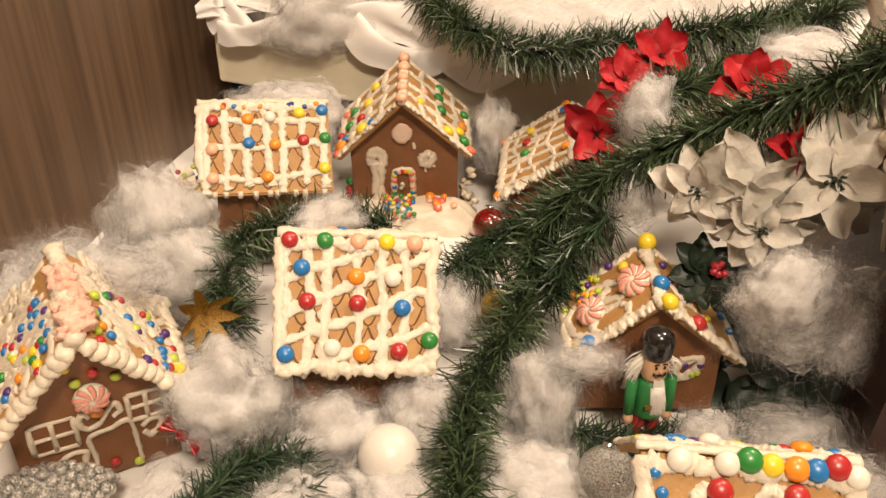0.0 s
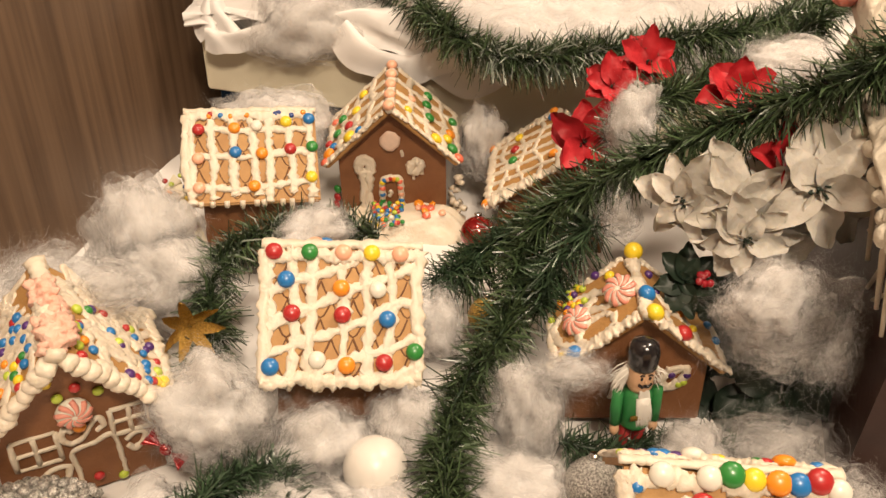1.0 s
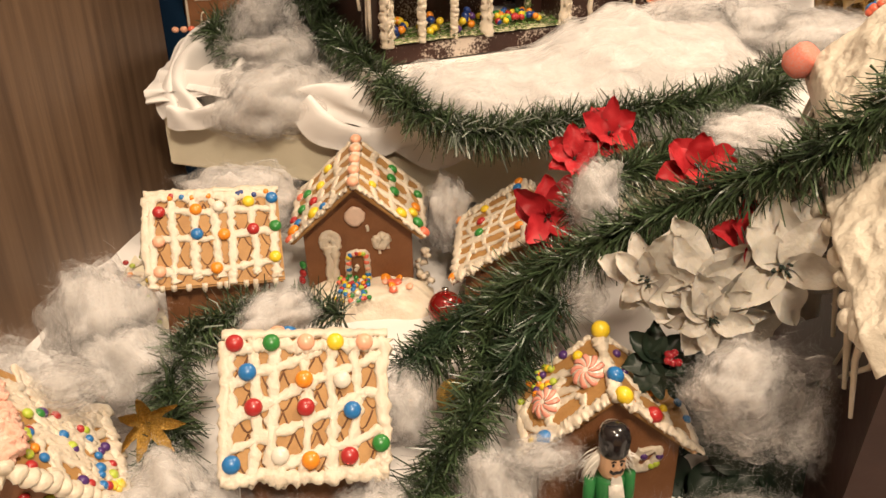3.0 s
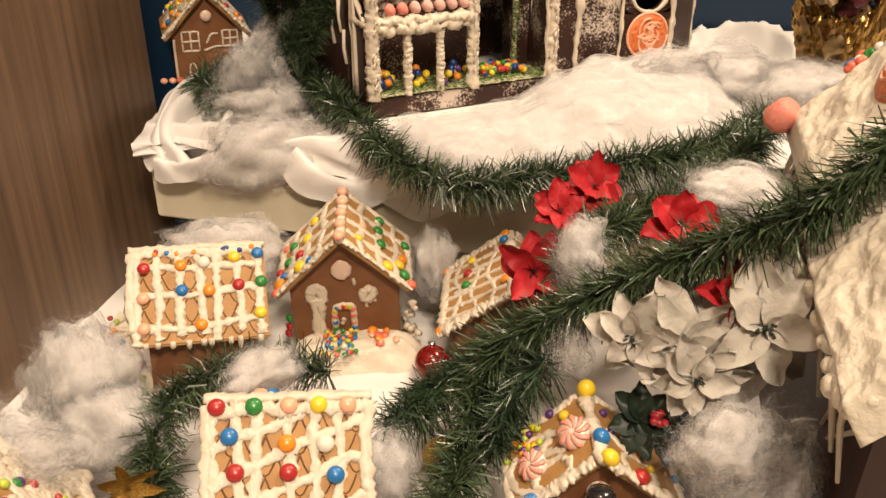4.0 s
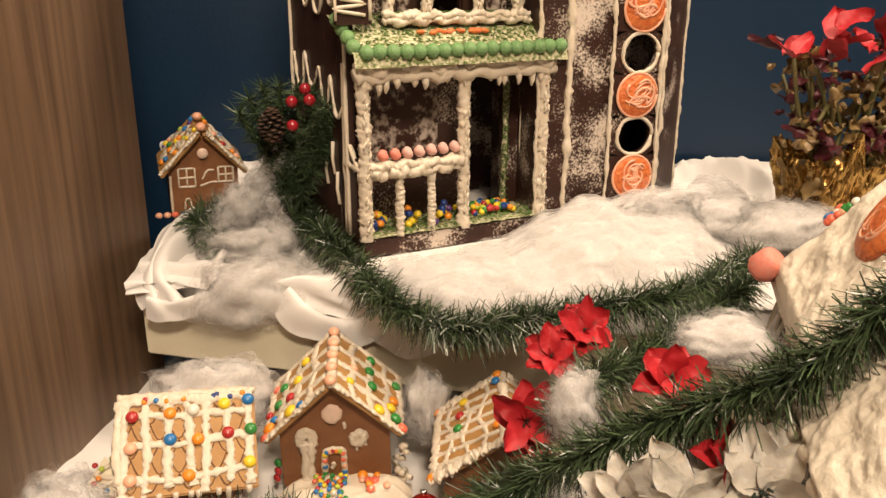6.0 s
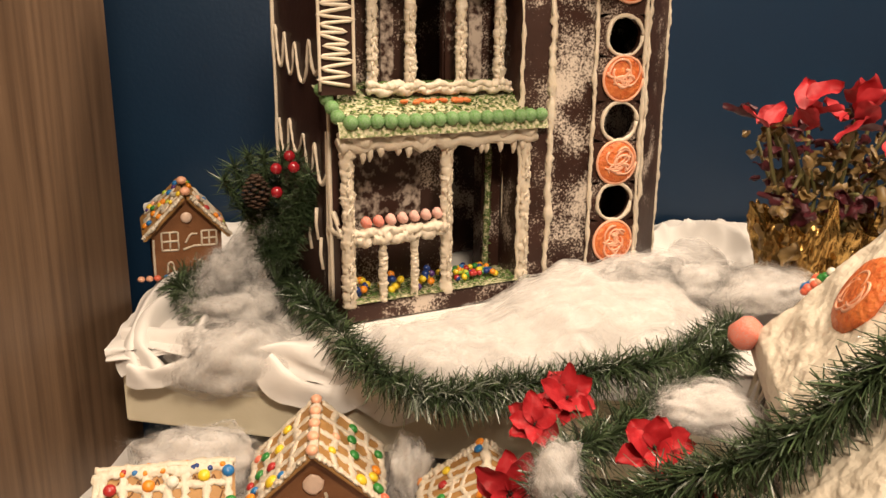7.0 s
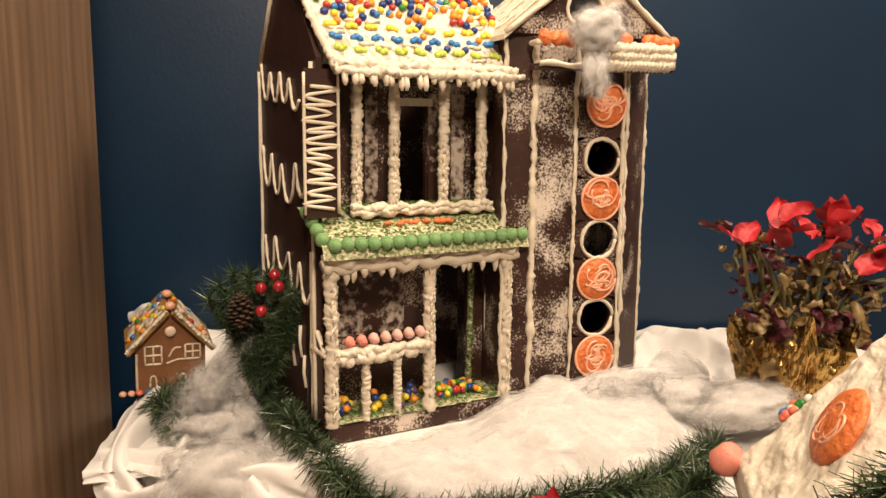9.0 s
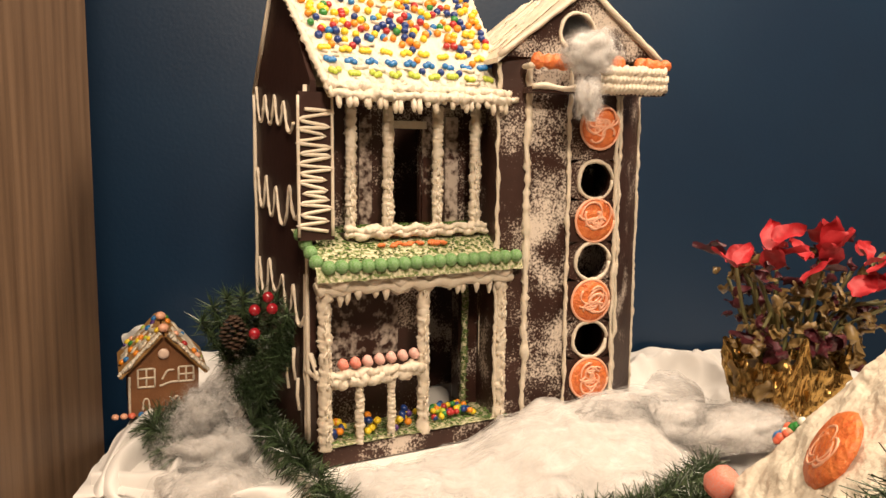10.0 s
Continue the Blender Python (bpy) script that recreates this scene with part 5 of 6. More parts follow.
# ---- white iced house at the side ----
wh = thing("white_iced_house", pose(0.4887, 0.6138, 0.020, 6.3, 0, -17.2), "large chocolate house with a steep roof thick with white icing", "gingerbread house")
EX, EZ, RX, RZ, Y0, Y1 = -0.125, 0.30, 0.083, 0.5456, -0.200, 0.255
part("side_wall", Shape().box(EX + 0.012, EX + 0.022, Y0 + 0.02, Y1 - 0.02, 0.0, EZ + 0.012), CHOC_PLAIN, wh, smooth=False)
part("side_wall", Shape().box(0.215, 0.225, Y0 + 0.02, Y1 - 0.02, 0.0, EZ), CHOC_PLAIN, wh, smooth=False)
for y in (Y0 + 0.02, Y1 - 0.03):
    part("gable_wall", Shape().prism([(EX + 0.022, y, 0), (0.215, y, 0), (0.215, y, EZ), (RX, y, RZ - 0.01), (EX + 0.022, y, EZ + 0.01)], (0, 0.01, 0)), CHOC_PLAIN, wh, smooth=False)
slope = Vector((RX - EX, 0, RZ - EZ))
wn = Vector((-slope.z, 0, slope.x)).normalized()


def white_slope(y0, y1, k0, k1, lift):
    def fn(u, v):
        y = y0 + (y1 - y0) * u
        k = k0 + (k1 - k0) * v
        edge = min(1, min(u, 1 - u) * 22, min(v, 1 - v) * 16)
        p = Vector((EX, y, EZ)) + slope * k
        r = 0.005 * noise.noise(p * 34) - 0.0042 * abs(noise.noise(p * 62)) - 0.0016 * abs(noise.noise(p * 150))
        return p + wn * (lift * edge + r * edge)
    return fn


s = Shape().grid(150, 110, white_slope(Y0, Y1, 0.0, 1.0, 0.016))
s.prism([Vector((EX, y, EZ)) + slope * k for y, k in ((Y0, 0), (Y1, 0), (Y1, 1), (Y0, 1))], wn * 0.004)
part("roof_slope", s, ICING_ROUGH, wh, "steep roof slope of rough white icing")
s = Shape().grid(90, 70, white_slope(Y0 - 0.012, 0.03, -0.03, 0.40, 0.026))
part("porch_slope", s, ICING_ROUGH, wh, "lower roof sheet of rough white icing")
part("roof_slope", Shape().prism([(RX, Y0, RZ), (RX, Y1, RZ), (0.235, Y1, EZ), (0.235, Y0, EZ)], (0.006, 0, 0.006)), ICING_ROUGH, wh, smooth=False)
s = Shape()
for i in range(34):
    y = Y0 + 0.17 * (i + rng.random()) / 34
    p = Vector((EX - 0.004, y, EZ)) + slope * rng.uniform(-0.03, 0.05) + wn * 0.012
    s.ball(p, 0.006, 0.008, 0.007, 10, 7, noise_amp=0.55, noise_scale=60)
pieces("icing_lump", s, ICING_ROUGH, wh)
s = Shape()
for i in range(19):
    y = Y0 + 0.03 + (Y1 - Y0 - 0.05) * i / 18
    n = rng.uniform(0.08, 0.19)
    s.tube([(EX + 0.0105, y, EZ - 0.005), (EX + 0.0100, y + 0.020, EZ - n * 0.30), (EX + 0.0100, y + 0.055 + rng.uniform(-0.02, 0.02), EZ - n * 0.62)], [0.0036, 0.0026, 0.0018], 6, 0.4)
for y in (-0.15, -0.12, -0.06):
    s.tube([(EX + 0.0, y, EZ - 0.005), (EX - 0.002, y - 0.006, EZ - 0.04), (EX + 0.004, y - 0.015, EZ - 0.085)], [0.0045, 0.003, 0.0016], 8, 0.3)
pieces("icicle", s, ICING, wh)
q = Vector((-0.87, 0.04, 0.49)).to_track_quat("Z", "Y").to_matrix()
c = Vector((EX, 0.148, EZ)) + slope * 0.41 + wn * 0.020
s = Shape().ball(c, 0.041, 0.041, 0.010, 26, 8, turn=q, noise_amp=0.05, noise_scale=120)
disc = part("orange_biscuit", s, ORANGE_ICE, wh, "round biscuit with orange icing")
s = Shape()
for k in range(7):
    a0 = rng.uniform(0, 6.28)
    cx, cz = rng.uniform(-0.012, 0.012), rng.uniform(-0.012, 0.012)
    s.tube([c + q @ Vector((cx + 0.013 * math.cos(a0 + i * 0.33), cz + 0.014 * math.sin(a0 + i * 0.36), 0.0078)) for i in range(14)], 0.0017, 6, 0.3)
pieces("scribble_icing", s, CANDY["p"], disc, "pale orange piped scribble")
gp = Vector((EX, Y1 - 0.012, EZ)) + slope * 0.03 + wn * 0.02
ga = Vector((0.55, -0.25, 0.80)).normalized()
part("gumdrop", Shape().tube([gp + ga * k for k in (-0.0165, -0.0150, -0.008, 0.002, 0.010, 0.0150, 0.0165)], [0.008, 0.0125, 0.0160, 0.0165, 0.0150, 0.0120, 0.007], 18, 0.12), GUM["t"], wh, "large coral gumdrop at the roof corner")
for i in range(14):
    p = Vector((EX, Y1 - rng.uniform(0.0, 0.012), EZ)) + slope * (0.26 + 0.008 * i * rng.uniform(0.5, 1)) + wn * 0.012
    candy(wh, p, wn, rng.choice("bptgw"), rng.uniform(0.004, 0.007), 0.8)


# ---- garlands ----
def garland(pts, radius, per_m, label, needle=(0.019, 0.034), width=0.00155, frost=0.0, seed=1, material=None, lean=0.35):
    rnd = np.random.RandomState(seed)
    line = smoothline(pts, 12)
    g = thing("garland", I4, label, "garland", "pine garlands")
    part("wire", Shape().tube(line, 0.0022, 6), WIRE, g)
    P = np.array([tuple(p) for p in line])
    seg = np.linalg.norm(np.diff(P, axis=0), axis=1)
    cum = np.concatenate([[0], np.cumsum(seg)])
    n = int(per_m * 0.75 * cum[-1])
    t = rnd.rand(n) * cum[-1]
    i = np.clip(np.searchsorted(cum, t) - 1, 0, len(seg) - 1)
    f = ((t - cum[i]) / seg[i])[:, None]
    base = P[i] * (1 - f) + P[i + 1] * f
    d = (P[i + 1] - P[i]) / seg[i][:, None]
    rv = rnd.randn(n, 3)
    out = rv - d * (rv * d).sum(1)[:, None]
    out /= np.linalg.norm(out, axis=1)[:, None] + 1e-9
    way = out + d * (lean + 0.45 * rnd.randn(n))[:, None] + rnd.randn(n, 3) * 0.15
    way /= np.linalg.norm(way, axis=1)[:, None]
    ln = (needle[0] + (needle[1] - needle[0]) * rnd.rand(n)) * radius / 0.03
    side = np.cross(way, rnd.randn(n, 3))
    side /= np.linalg.norm(side, axis=1)[:, None] + 1e-9
    bend = rnd.randn(n, 3) * 0.15 + np.array([0, 0, -0.18])
    tips = base + (way + bend) * ln[:, None]
    mid = base + way * (ln * 0.5)[:, None]
    w = (width * (0.7 + 0.6 * rnd.rand(n)))[:, None]
    V = np.stack([base - side * w * 0.5, base + side * w * 0.5, mid - side * w * 0.5, mid + side * w * 0.5, tips - side * w * 0.28, tips + side * w * 0.28], axis=1).reshape(-1, 3)
    k = np.arange(n)[:, None] * 6
    F = np.concatenate([k + np.array([0, 1, 3, 2]), k + np.array([2, 3, 5, 4])], axis=1).reshape(-1, 4)
    me = bpy.data.meshes.new("needles")
    me.from_pydata(V.tolist(), [], F.tolist())
    me.materials.append(material or PINE)
    me.materials.append(PINE_FROST)
    if frost:
        pick = np.repeat((rnd.rand(n) < frost).astype(int), 2)
        me.polygons.foreach_set("material_index", pick.tolist())
    me.polygons.foreach_set("use_smooth", [True] * len(me.polygons))
    part("needles", me, None, g, kind="stuff")
    return g


garland([(0.52, 0.545, 0.55), (0.459, 0.558, 0.500), (0.389, 0.575, 0.440), (0.340, 0.598, 0.375), (0.302, 0.614, 0.345), (0.258, 0.645, 0.308), (0.211, 0.664, 0.274), (0.161, 0.682, 0.234), (0.115, 0.701, 0.189), (0.090, 0.688, 0.150), (0.078, 0.645, 0.130), (0.058, 0.59, 0.122), (0.026, 0.545, 0.108), (0.013, 0.506, 0.100), (0.009, 0.456, 0.095), (0.006, 0.38, 0.095)],
        0.034, 9500, "thick green pine garland swept down between the houses", seed=3)
garland([(0.114, 0.698, 0.185), (0.081, 0.729, 0.148), (0.041, 0.72, 0.127), (0.0, 0.678, 0.120)], 0.026, 8000, "short arm of green pine garland", seed=4, material=PINE_DARK)
garland([(-0.177, 1.501, 0.33), (-0.128, 1.358, 0.325), (-0.089, 1.219, 0.315), (-0.034, 1.098, 0.30), (0.0, 1.035, 0.283), (0.039, 0.985, 0.268), (0.094, 0.955, 0.258), (0.151, 0.955, 0.262), (0.221, 0.955, 0.270), (0.291, 0.954, 0.28), (0.358, 0.952, 0.29), (0.435, 0.988, 0.30), (0.506, 1.05, 0.30)],
        0.034, 8500, "green pine garland lying along the shelf edge", frost=0.05, seed=5)
garland([(0.06, 0.965, 0.262), (0.094, 0.950, 0.258), (0.151, 0.950, 0.262), (0.19, 0.952, 0.266)], 0.031, 6500, "frosted stretch of pine garland on the shelf edge", frost=0.45, seed=15)
garland([(0.172, 0.749, 0.24), (0.224, 0.795, 0.264), (0.274, 0.827, 0.266), (0.331, 0.867, 0.273), (0.39, 0.908, 0.288), (0.447, 0.937, 0.311)], 0.034, 9000, "green pine garland between the red flowers", seed=6)
garland([(-0.057, 0.755, 0.130), (-0.086, 0.765, 0.135), (-0.133, 0.765, 0.14), (-0.184, 0.73, 0.145), (-0.212, 0.685, 0.140), (-0.205, 0.63, 0.130), (-0.195, 0.585, 0.125), (-0.2, 0.545, 0.115)], 0.031, 8500, "green pine garland curling round the middle house", frost=0.06, seed=7)
garland([(-0.20, 0.40, 0.085), (-0.169, 0.443, 0.09), (-0.147, 0.463, 0.09), (-0.117, 0.466, 0.085), (-0.11, 0.43, 0.08)], 0.027, 9000, "clump of green pine garland in the cotton", seed=8, material=PINE_DARK)
garland([(0.105, 0.511, 0.075), (0.144, 0.501, 0.075), (0.197, 0.508, 0.075), (0.25, 0.50, 0.075)], 0.024, 7000, "dark green pine sprig under the toy soldier", seed=9, material=PINE_DARK)
garland([(-0.205, 1.16, 0.295), (-0.235, 1.20, 0.31), (-0.258, 1.23, 0.325), (-0.215, 1.26, 0.33)], 0.032, 8000, "short curl of pine garland before the small house", seed=10)


garland([(0.165, 0.700, 0.215), (0.130, 0.735, 0.180), (0.095, 0.745, 0.150), (0.060, 0.735, 0.125), (0.03, 0.70, 0.112)], 0.036, 8000, "full bunch of green pine garland among the houses", seed=21)
garland([(0.150, 0.665, 0.200), (0.115, 0.655, 0.160), (0.098, 0.620, 0.135)], 0.034, 7500, "loose end of green pine garland", seed=22, material=PINE_DARK)

# ---- cotton ----
def fibres(rnd, starts, ways, length, half, curl):
    """Fine bent strands as narrow strips: vertices and faces."""
    n = len(starts)
    ln = (length[0] + (length[1] - length[0]) * rnd.rand(n))[:, None] / 3
    rows, p, d = [], starts, ways
    s = np.cross(d, rnd.randn(n, 3))
    s /= np.linalg.norm(s, axis=1)[:, None] + 1e-9
    bend = rnd.randn(n, 3) * curl
    for k, w in enumerate((1.0, 1.0, 0.8, 0.3)):
        rows += [p - s * half * w, p + s * half * w]
        d = d + bend + rnd.randn(n, 3) * curl * 0.5
        d = d / (np.linalg.norm(d, axis=1)[:, None] + 1e-9)
        p = p + d * ln
    V = np.stack(rows, axis=1).reshape(-1, 3)
    k = np.arange(n)[:, None] * 8
    F = np.concatenate([k + np.array([0, 1, 3, 2]) + 2 * q for q in range(3)], axis=1).reshape(-1, 4)
    return V, F


def fluff(place, radii, label="loose white cotton fibre fill", seed=1, turn=0.0, div=4, thin=False, rough=0.42, axis=None, lean=0.0):
    """A tuft of fibre fill: a soft lumpy core in layers of haze with fine strands; a thin wisp has no core."""
    bm = bmesh.new()
    bmesh.ops.create_icosphere(bm, subdivisions=div, radius=1.0)
    base = [v.co.copy() for v in bm.verts]
    faces = [tuple(v.index for v in f.verts) for f in bm.faces]
    bm.free()
    off = Vector((seed * 7.3, seed * 3.1, seed * 1.7))
    R = np.array(radii)
    k = 0.5 if thin else 0.72
    r = np.array([k + k * rough * (noise.noise(p * 1.5 + off) + 0.6 * noise.noise(p * 3.2 + off)) + 0.04 * noise.noise(p * 8 + off) for p in base])
    P = np.array([tuple(p) for p in base])
    core = P * r[:, None] * R
    core[:, 2] = np.maximum(core[:, 2], -R[2] * 0.85)
    rnd = np.random.RandomState(seed)
    size = float(R[0] * R[1] + R[1] * R[2] + R[0] * R[2]) / 3
    n = int(min(9000, 1500 + 3.2e6 * size) * (0.6 if thin else 1))
    pick = rnd.randint(0, len(base), n)
    nrm = P[pick] / R
    nrm /= np.linalg.norm(nrm, axis=1)[:, None]
    way = rnd.randn(n, 3)
    way -= nrm * (way * nrm).sum(1)[:, None] * 0.8
    if axis is not None:
        way = way * 0.5 + np.array(axis) * rnd.choice([-1, 1], n)[:, None]
    way /= np.linalg.norm(way, axis=1)[:, None]
    depth = rnd.rand(n)[:, None] ** 1.5
    start = core[pick] * (0.97 + (1.2 if thin else 0.42) * depth) + rnd.randn(n, 3) * 0.0012
    keep = start[:, 2] > -R[2] * 0.9
    V, F = fibres(rnd, start[keep], way[keep], (0.008, 0.024), 0.00003, 0.34)
    shape_v, shape_f = V.tolist(), F.tolist()
    slots = [1] * len(shape_f)
    layers = [] if thin else [(core, 0)]
    for q, grow in enumerate((0.75, 1.15, 1.6) if thin else (1.07, 1.17, 1.30)):
        bulge = np.array([noise.noise(p * 2.2 + off * (q + 2)) + 0.6 * noise.noise(p * 5.0 + off * (q + 2)) for p in base])
        layer = core * np.maximum(grow + (0.16 + 0.05 * q) * bulge, (0.7 if thin else 1.02) + 0.04 * q)[:, None]
        layer[:, 2] = np.maximum(layer[:, 2], -R[2] * 0.9)
        layers.append((layer, 2 + q))
    for verts, slot in layers:
        c0 = len(shape_v)
        shape_v += verts.tolist()
        shape_f += [tuple(i + c0 for i in f) for f in faces]
        slots += [slot] * len(faces)
    me = bpy.data.meshes.new("cotton_tuft")
    me.from_pydata(shape_v, [], shape_f)
    for m in [COTTON, FIBRE] + WISPS:
        me.materials.append(m)
    me.polygons.foreach_set("material_index", slots)
    me.polygons.foreach_set("use_smooth", [True] * len(me.polygons))
    ob = new("cotton_tuft", me)
    ob.matrix_world = pose(*place, 0, lean, turn)
    return tagged(ob, label, "cotton fill", "cotton snow")


HEAP, WISP = "loose white cotton fibre fill heaped like snow", "thin wisp of white cotton fibre"
TUFTS = [((-0.178, 0.500, 0.125), (0.052, 0.042, 0.050), 4, False), ((-0.095, 0.502, 0.080), (0.046, 0.040, 0.044), 4, False), ((-0.022, 0.520, 0.080), (0.040, 0.038, 0.044), 4, False),
         ((-0.300, 0.750, 0.135), (0.072, 0.060, 0.068), 4, False), ((-0.255, 0.69, 0.120), (0.065, 0.055, 0.050), 4, False), ((-0.205, 1.01, 0.145), (0.085, 0.04, 0.060), 4, False), ((-0.120, 0.735, 0.150), (0.046, 0.03, 0.026), 4, False),
         ((0.062, 0.99, 0.130), (0.034, 0.03, 0.058), 4, False), ((0.080, 0.530, 0.090), (0.036, 0.035, 0.055), 4, False), ((0.112, 0.525, 0.140), (0.040, 0.022, 0.016), 4, True), ((0.258, 0.520, 0.212), (0.040, 0.026, 0.034), 4, False), ((0.276, 0.522, 0.190), (0.060, 0.030, 0.056), 4, True),
         ((0.278, 0.495, 0.084), (0.060, 0.036, 0.030), 4, True), ((0.212, 0.490, 0.082), (0.032, 0.025, 0.026), 4, False), ((0.002, 0.660, 0.085), (0.030, 0.035, 0.045), 4, False), ((-0.112, 0.437, 0.070), (0.045, 0.035, 0.028), 4, False),
         ((-0.215, 0.432, 0.070), (0.042, 0.032, 0.028), 4, False), ((0.325, 0.45, 0.075), (0.035, 0.035, 0.028), 4, True), ((-0.035, 0.43, 0.065), (0.07, 0.04, 0.03), 4, False), ((0.06, 0.45, 0.07), (0.05, 0.05, 0.035), 4, False),
         ((-0.338, 0.620, 0.176), (0.055, 0.040, 0.026), 4, True), ((-0.258, 0.560, 0.200), (0.046, 0.035, 0.026), 4, True), ((0.170, 0.660, 0.208), (0.024, 0.018, 0.030), 4, True), ((0.192, 0.745, 0.258), (0.026, 0.025, 0.044), 4, False), ((0.365, 0.80, 0.300), (0.060, 0.045, 0.026), 4, False),
         ((0.318, 0.525, 0.160), (0.030, 0.030, 0.040), 4, True), ((-0.385, 0.64, 0.09), (0.06, 0.07, 0.065), 4, False), ((-0.365, 0.90, 0.075), (0.035, 0.05, 0.035), 4, False),
         ((-0.158, 1.112, 0.252), (0.100, 0.052, 0.060), 4, False), ((-0.175, 1.19, 0.290), (0.070, 0.07, 0.048), 4, False), ((-0.185, 1.215, 0.330), (0.040, 0.040, 0.050), 4, False), ((0.40, 1.13, 0.345), (0.095, 0.045, 0.040), 4, True), ((0.590, 1.15, 0.318), (0.110, 0.06, 0.040), 4, False), ((0.48, 1.16, 0.325), (0.11, 0.05, 0.036), 4, False), ((0.345, 1.140, 0.850), (0.042, 0.020, 0.032), 4, False), ((0.348, 1.140, 0.79), (0.024, 0.016, 0.036), 4, False)]
for i, (place, radii, div, thin) in enumerate(TUFTS):
    high = place[2] > 0.25 and radii[0] > 0.07
    fluff(place, radii, seed=i + 1, turn=12 if high else (0 if thin else i * 37), div=div, thin=thin, rough=0.24 if high else 0.4, label=WISP if thin else HEAP)
fluff((-0.152, 1.225, 0.392), (0.028, 0.026, 0.095), WISP, 71, 0, 4, True, 0.4, (0.1, 0.0, 1.0), 37)
fluff((-0.188, 1.200, 0.335), (0.048, 0.036, 0.066), WISP, 72, 0, 4, True, 0.4, (0.1, 0.0, 1.0), 40)


# deep bank of fibre fill between the chocolate house and the garland
def bank(u, v, lift=0.0):
    s = -0.02 + 0.76 * u
    turn = math.radians(22.5)
    back = -0.012 if s < 0.27 else (-0.012 - 0.03 * min(1, (s - 0.27) * 12) if s < 0.52 else -0.042 + 0.10 * min(1, (s - 0.52) * 8))
    bx, by = -0.012 + s * math.cos(turn) - back * math.sin(turn), 1.095 + s * math.sin(turn) + back * math.cos(turn)
    fx = 0.005 + 0.56 * u
    fy = 0.985 + 0.10 * max(0, 0.09 - fx) * 8 + 0.85 * max(0, fx - 0.40)
    x, y = bx + (fx - bx) * v, by + (fy - by) * v
    up = 0.058 * min(1, max(0, (s - 0.20) * 8)) * (1 - 0.45 * min(1, max(0, (s - 0.50) * 6)))
    z = 0.290 + up * (1 - v) ** 0.8 + 0.022 * math.sin(math.pi * min(1, v * 1.05)) * (0.5 + 0.5 * min(1, s * 4)) - 0.03 * v ** 4
    q = Vector((x, y, 0))
    z += 0.010 * noise.noise(q * 17) * (0.3 + 0.7 * min(1, s * 5)) + 0.005 * noise.noise(q * 40) + lift * (0.6 + 0.8 * noise.noise(q * 22 + Vector((0, 0, 3))))
    edge = min(1, min(u, 1 - u) * 14, (1 - v) * 12)
    return (x, y, z - 0.03 * (1 - edge))


snow = Shape().grid(150, 60, bank)
snow.grid(120, 48, lambda u, v: bank(u, v, 0.006), 1)
snow.grid(120, 48, lambda u, v: bank(u, v, 0.012), 2)
lone("cotton_bank", snow, [COTTON, WISPS[0], WISPS[1]], I4, "deep soft bank of white cotton fill before the chocolate house", "cotton fill")


# ---- flowers ----
def petal(length, width, curl, seed, lift=0.0):
    """One pointed cloth petal with a crease, bent and rumpled along its length."""
    rnd = random.Random(seed)
    tw, wave, cup = rnd.uniform(-0.7, 0.7), rnd.uniform(0, 6), rnd.uniform(0.1, 0.55)
    off = Vector((seed * 1.31, seed * 0.77, 2.0))

    def fn(u, v):
        x = (u - 0.5) * width * (2.65 * (v + 0.01) ** 0.6 * max(0.0, 1 - v) ** 0.85 + 0.04)
        rim = abs(u - 0.5) * 2
        z = lift * v * length + curl * length * v * v + rim ** 1.6 * width * cup * 0.5 - 0.05 * width + 0.10 * width * math.sin(v * 9 + wave) * rim * (1 if u > 0.5 else -0.7)
        y = v * length
        p = Vector((x * math.cos(tw * v) - 0.3 * z * math.sin(tw * v), y, z + x * math.sin(tw * v)))
        return p + width * 0.11 * v * noise.noise_vector(p * (1.9 / width) + off) + width * 0.04 * noise.noise_vector(p * (6.0 / width) + off)
    return Shape().grid(10, 16, fn)


def poinsettia(m, size, material, label, seed, layers=((7, 1.0, 0.1), (6, 0.75, 0.4))):
    top = thing("poinsettia", m, label, "artificial flower", "poinsettias")
    rnd = random.Random(seed)
    for q, (n, k, up) in enumerate(layers):
        for i in range(n):
            s = petal(size * k * rnd.uniform(0.85, 1.15), size * k * (rnd.uniform(0.46, 0.62) if material == WHITE_PETAL else rnd.uniform(0.62, 0.82)), rnd.uniform(-0.45, 0.15), seed * 50 + q * 10 + i, up)
            p = part("petal", s, material, top)
            p.matrix_basis = pose(0, 0, 0.002 * q, rnd.uniform(-10, 15), rnd.uniform(-12, 12), 360 * (i + 0.5 * q) / n + rnd.uniform(-14, 14))
    s = Shape()
    for i in range(9):
        a, r = rnd.uniform(0, 6.28), rnd.uniform(0, size * 0.09)
        s.tube([(r * math.cos(a), r * math.sin(a), 0), (r * 1.6 * math.cos(a), r * 1.6 * math.sin(a), size * rnd.uniform(0.12, 0.22))], size * 0.02, 5)
    part("flower_eye", s, DARK_LEAF, top, "dark green flower centre")
    return top


def facing(place, normal, spin=0):
    return Matrix.Translation(place) @ Vector(normal).to_track_quat("Z", "Y").to_matrix().to_4x4() @ pose(0, 0, 0, 0, 0, spin)


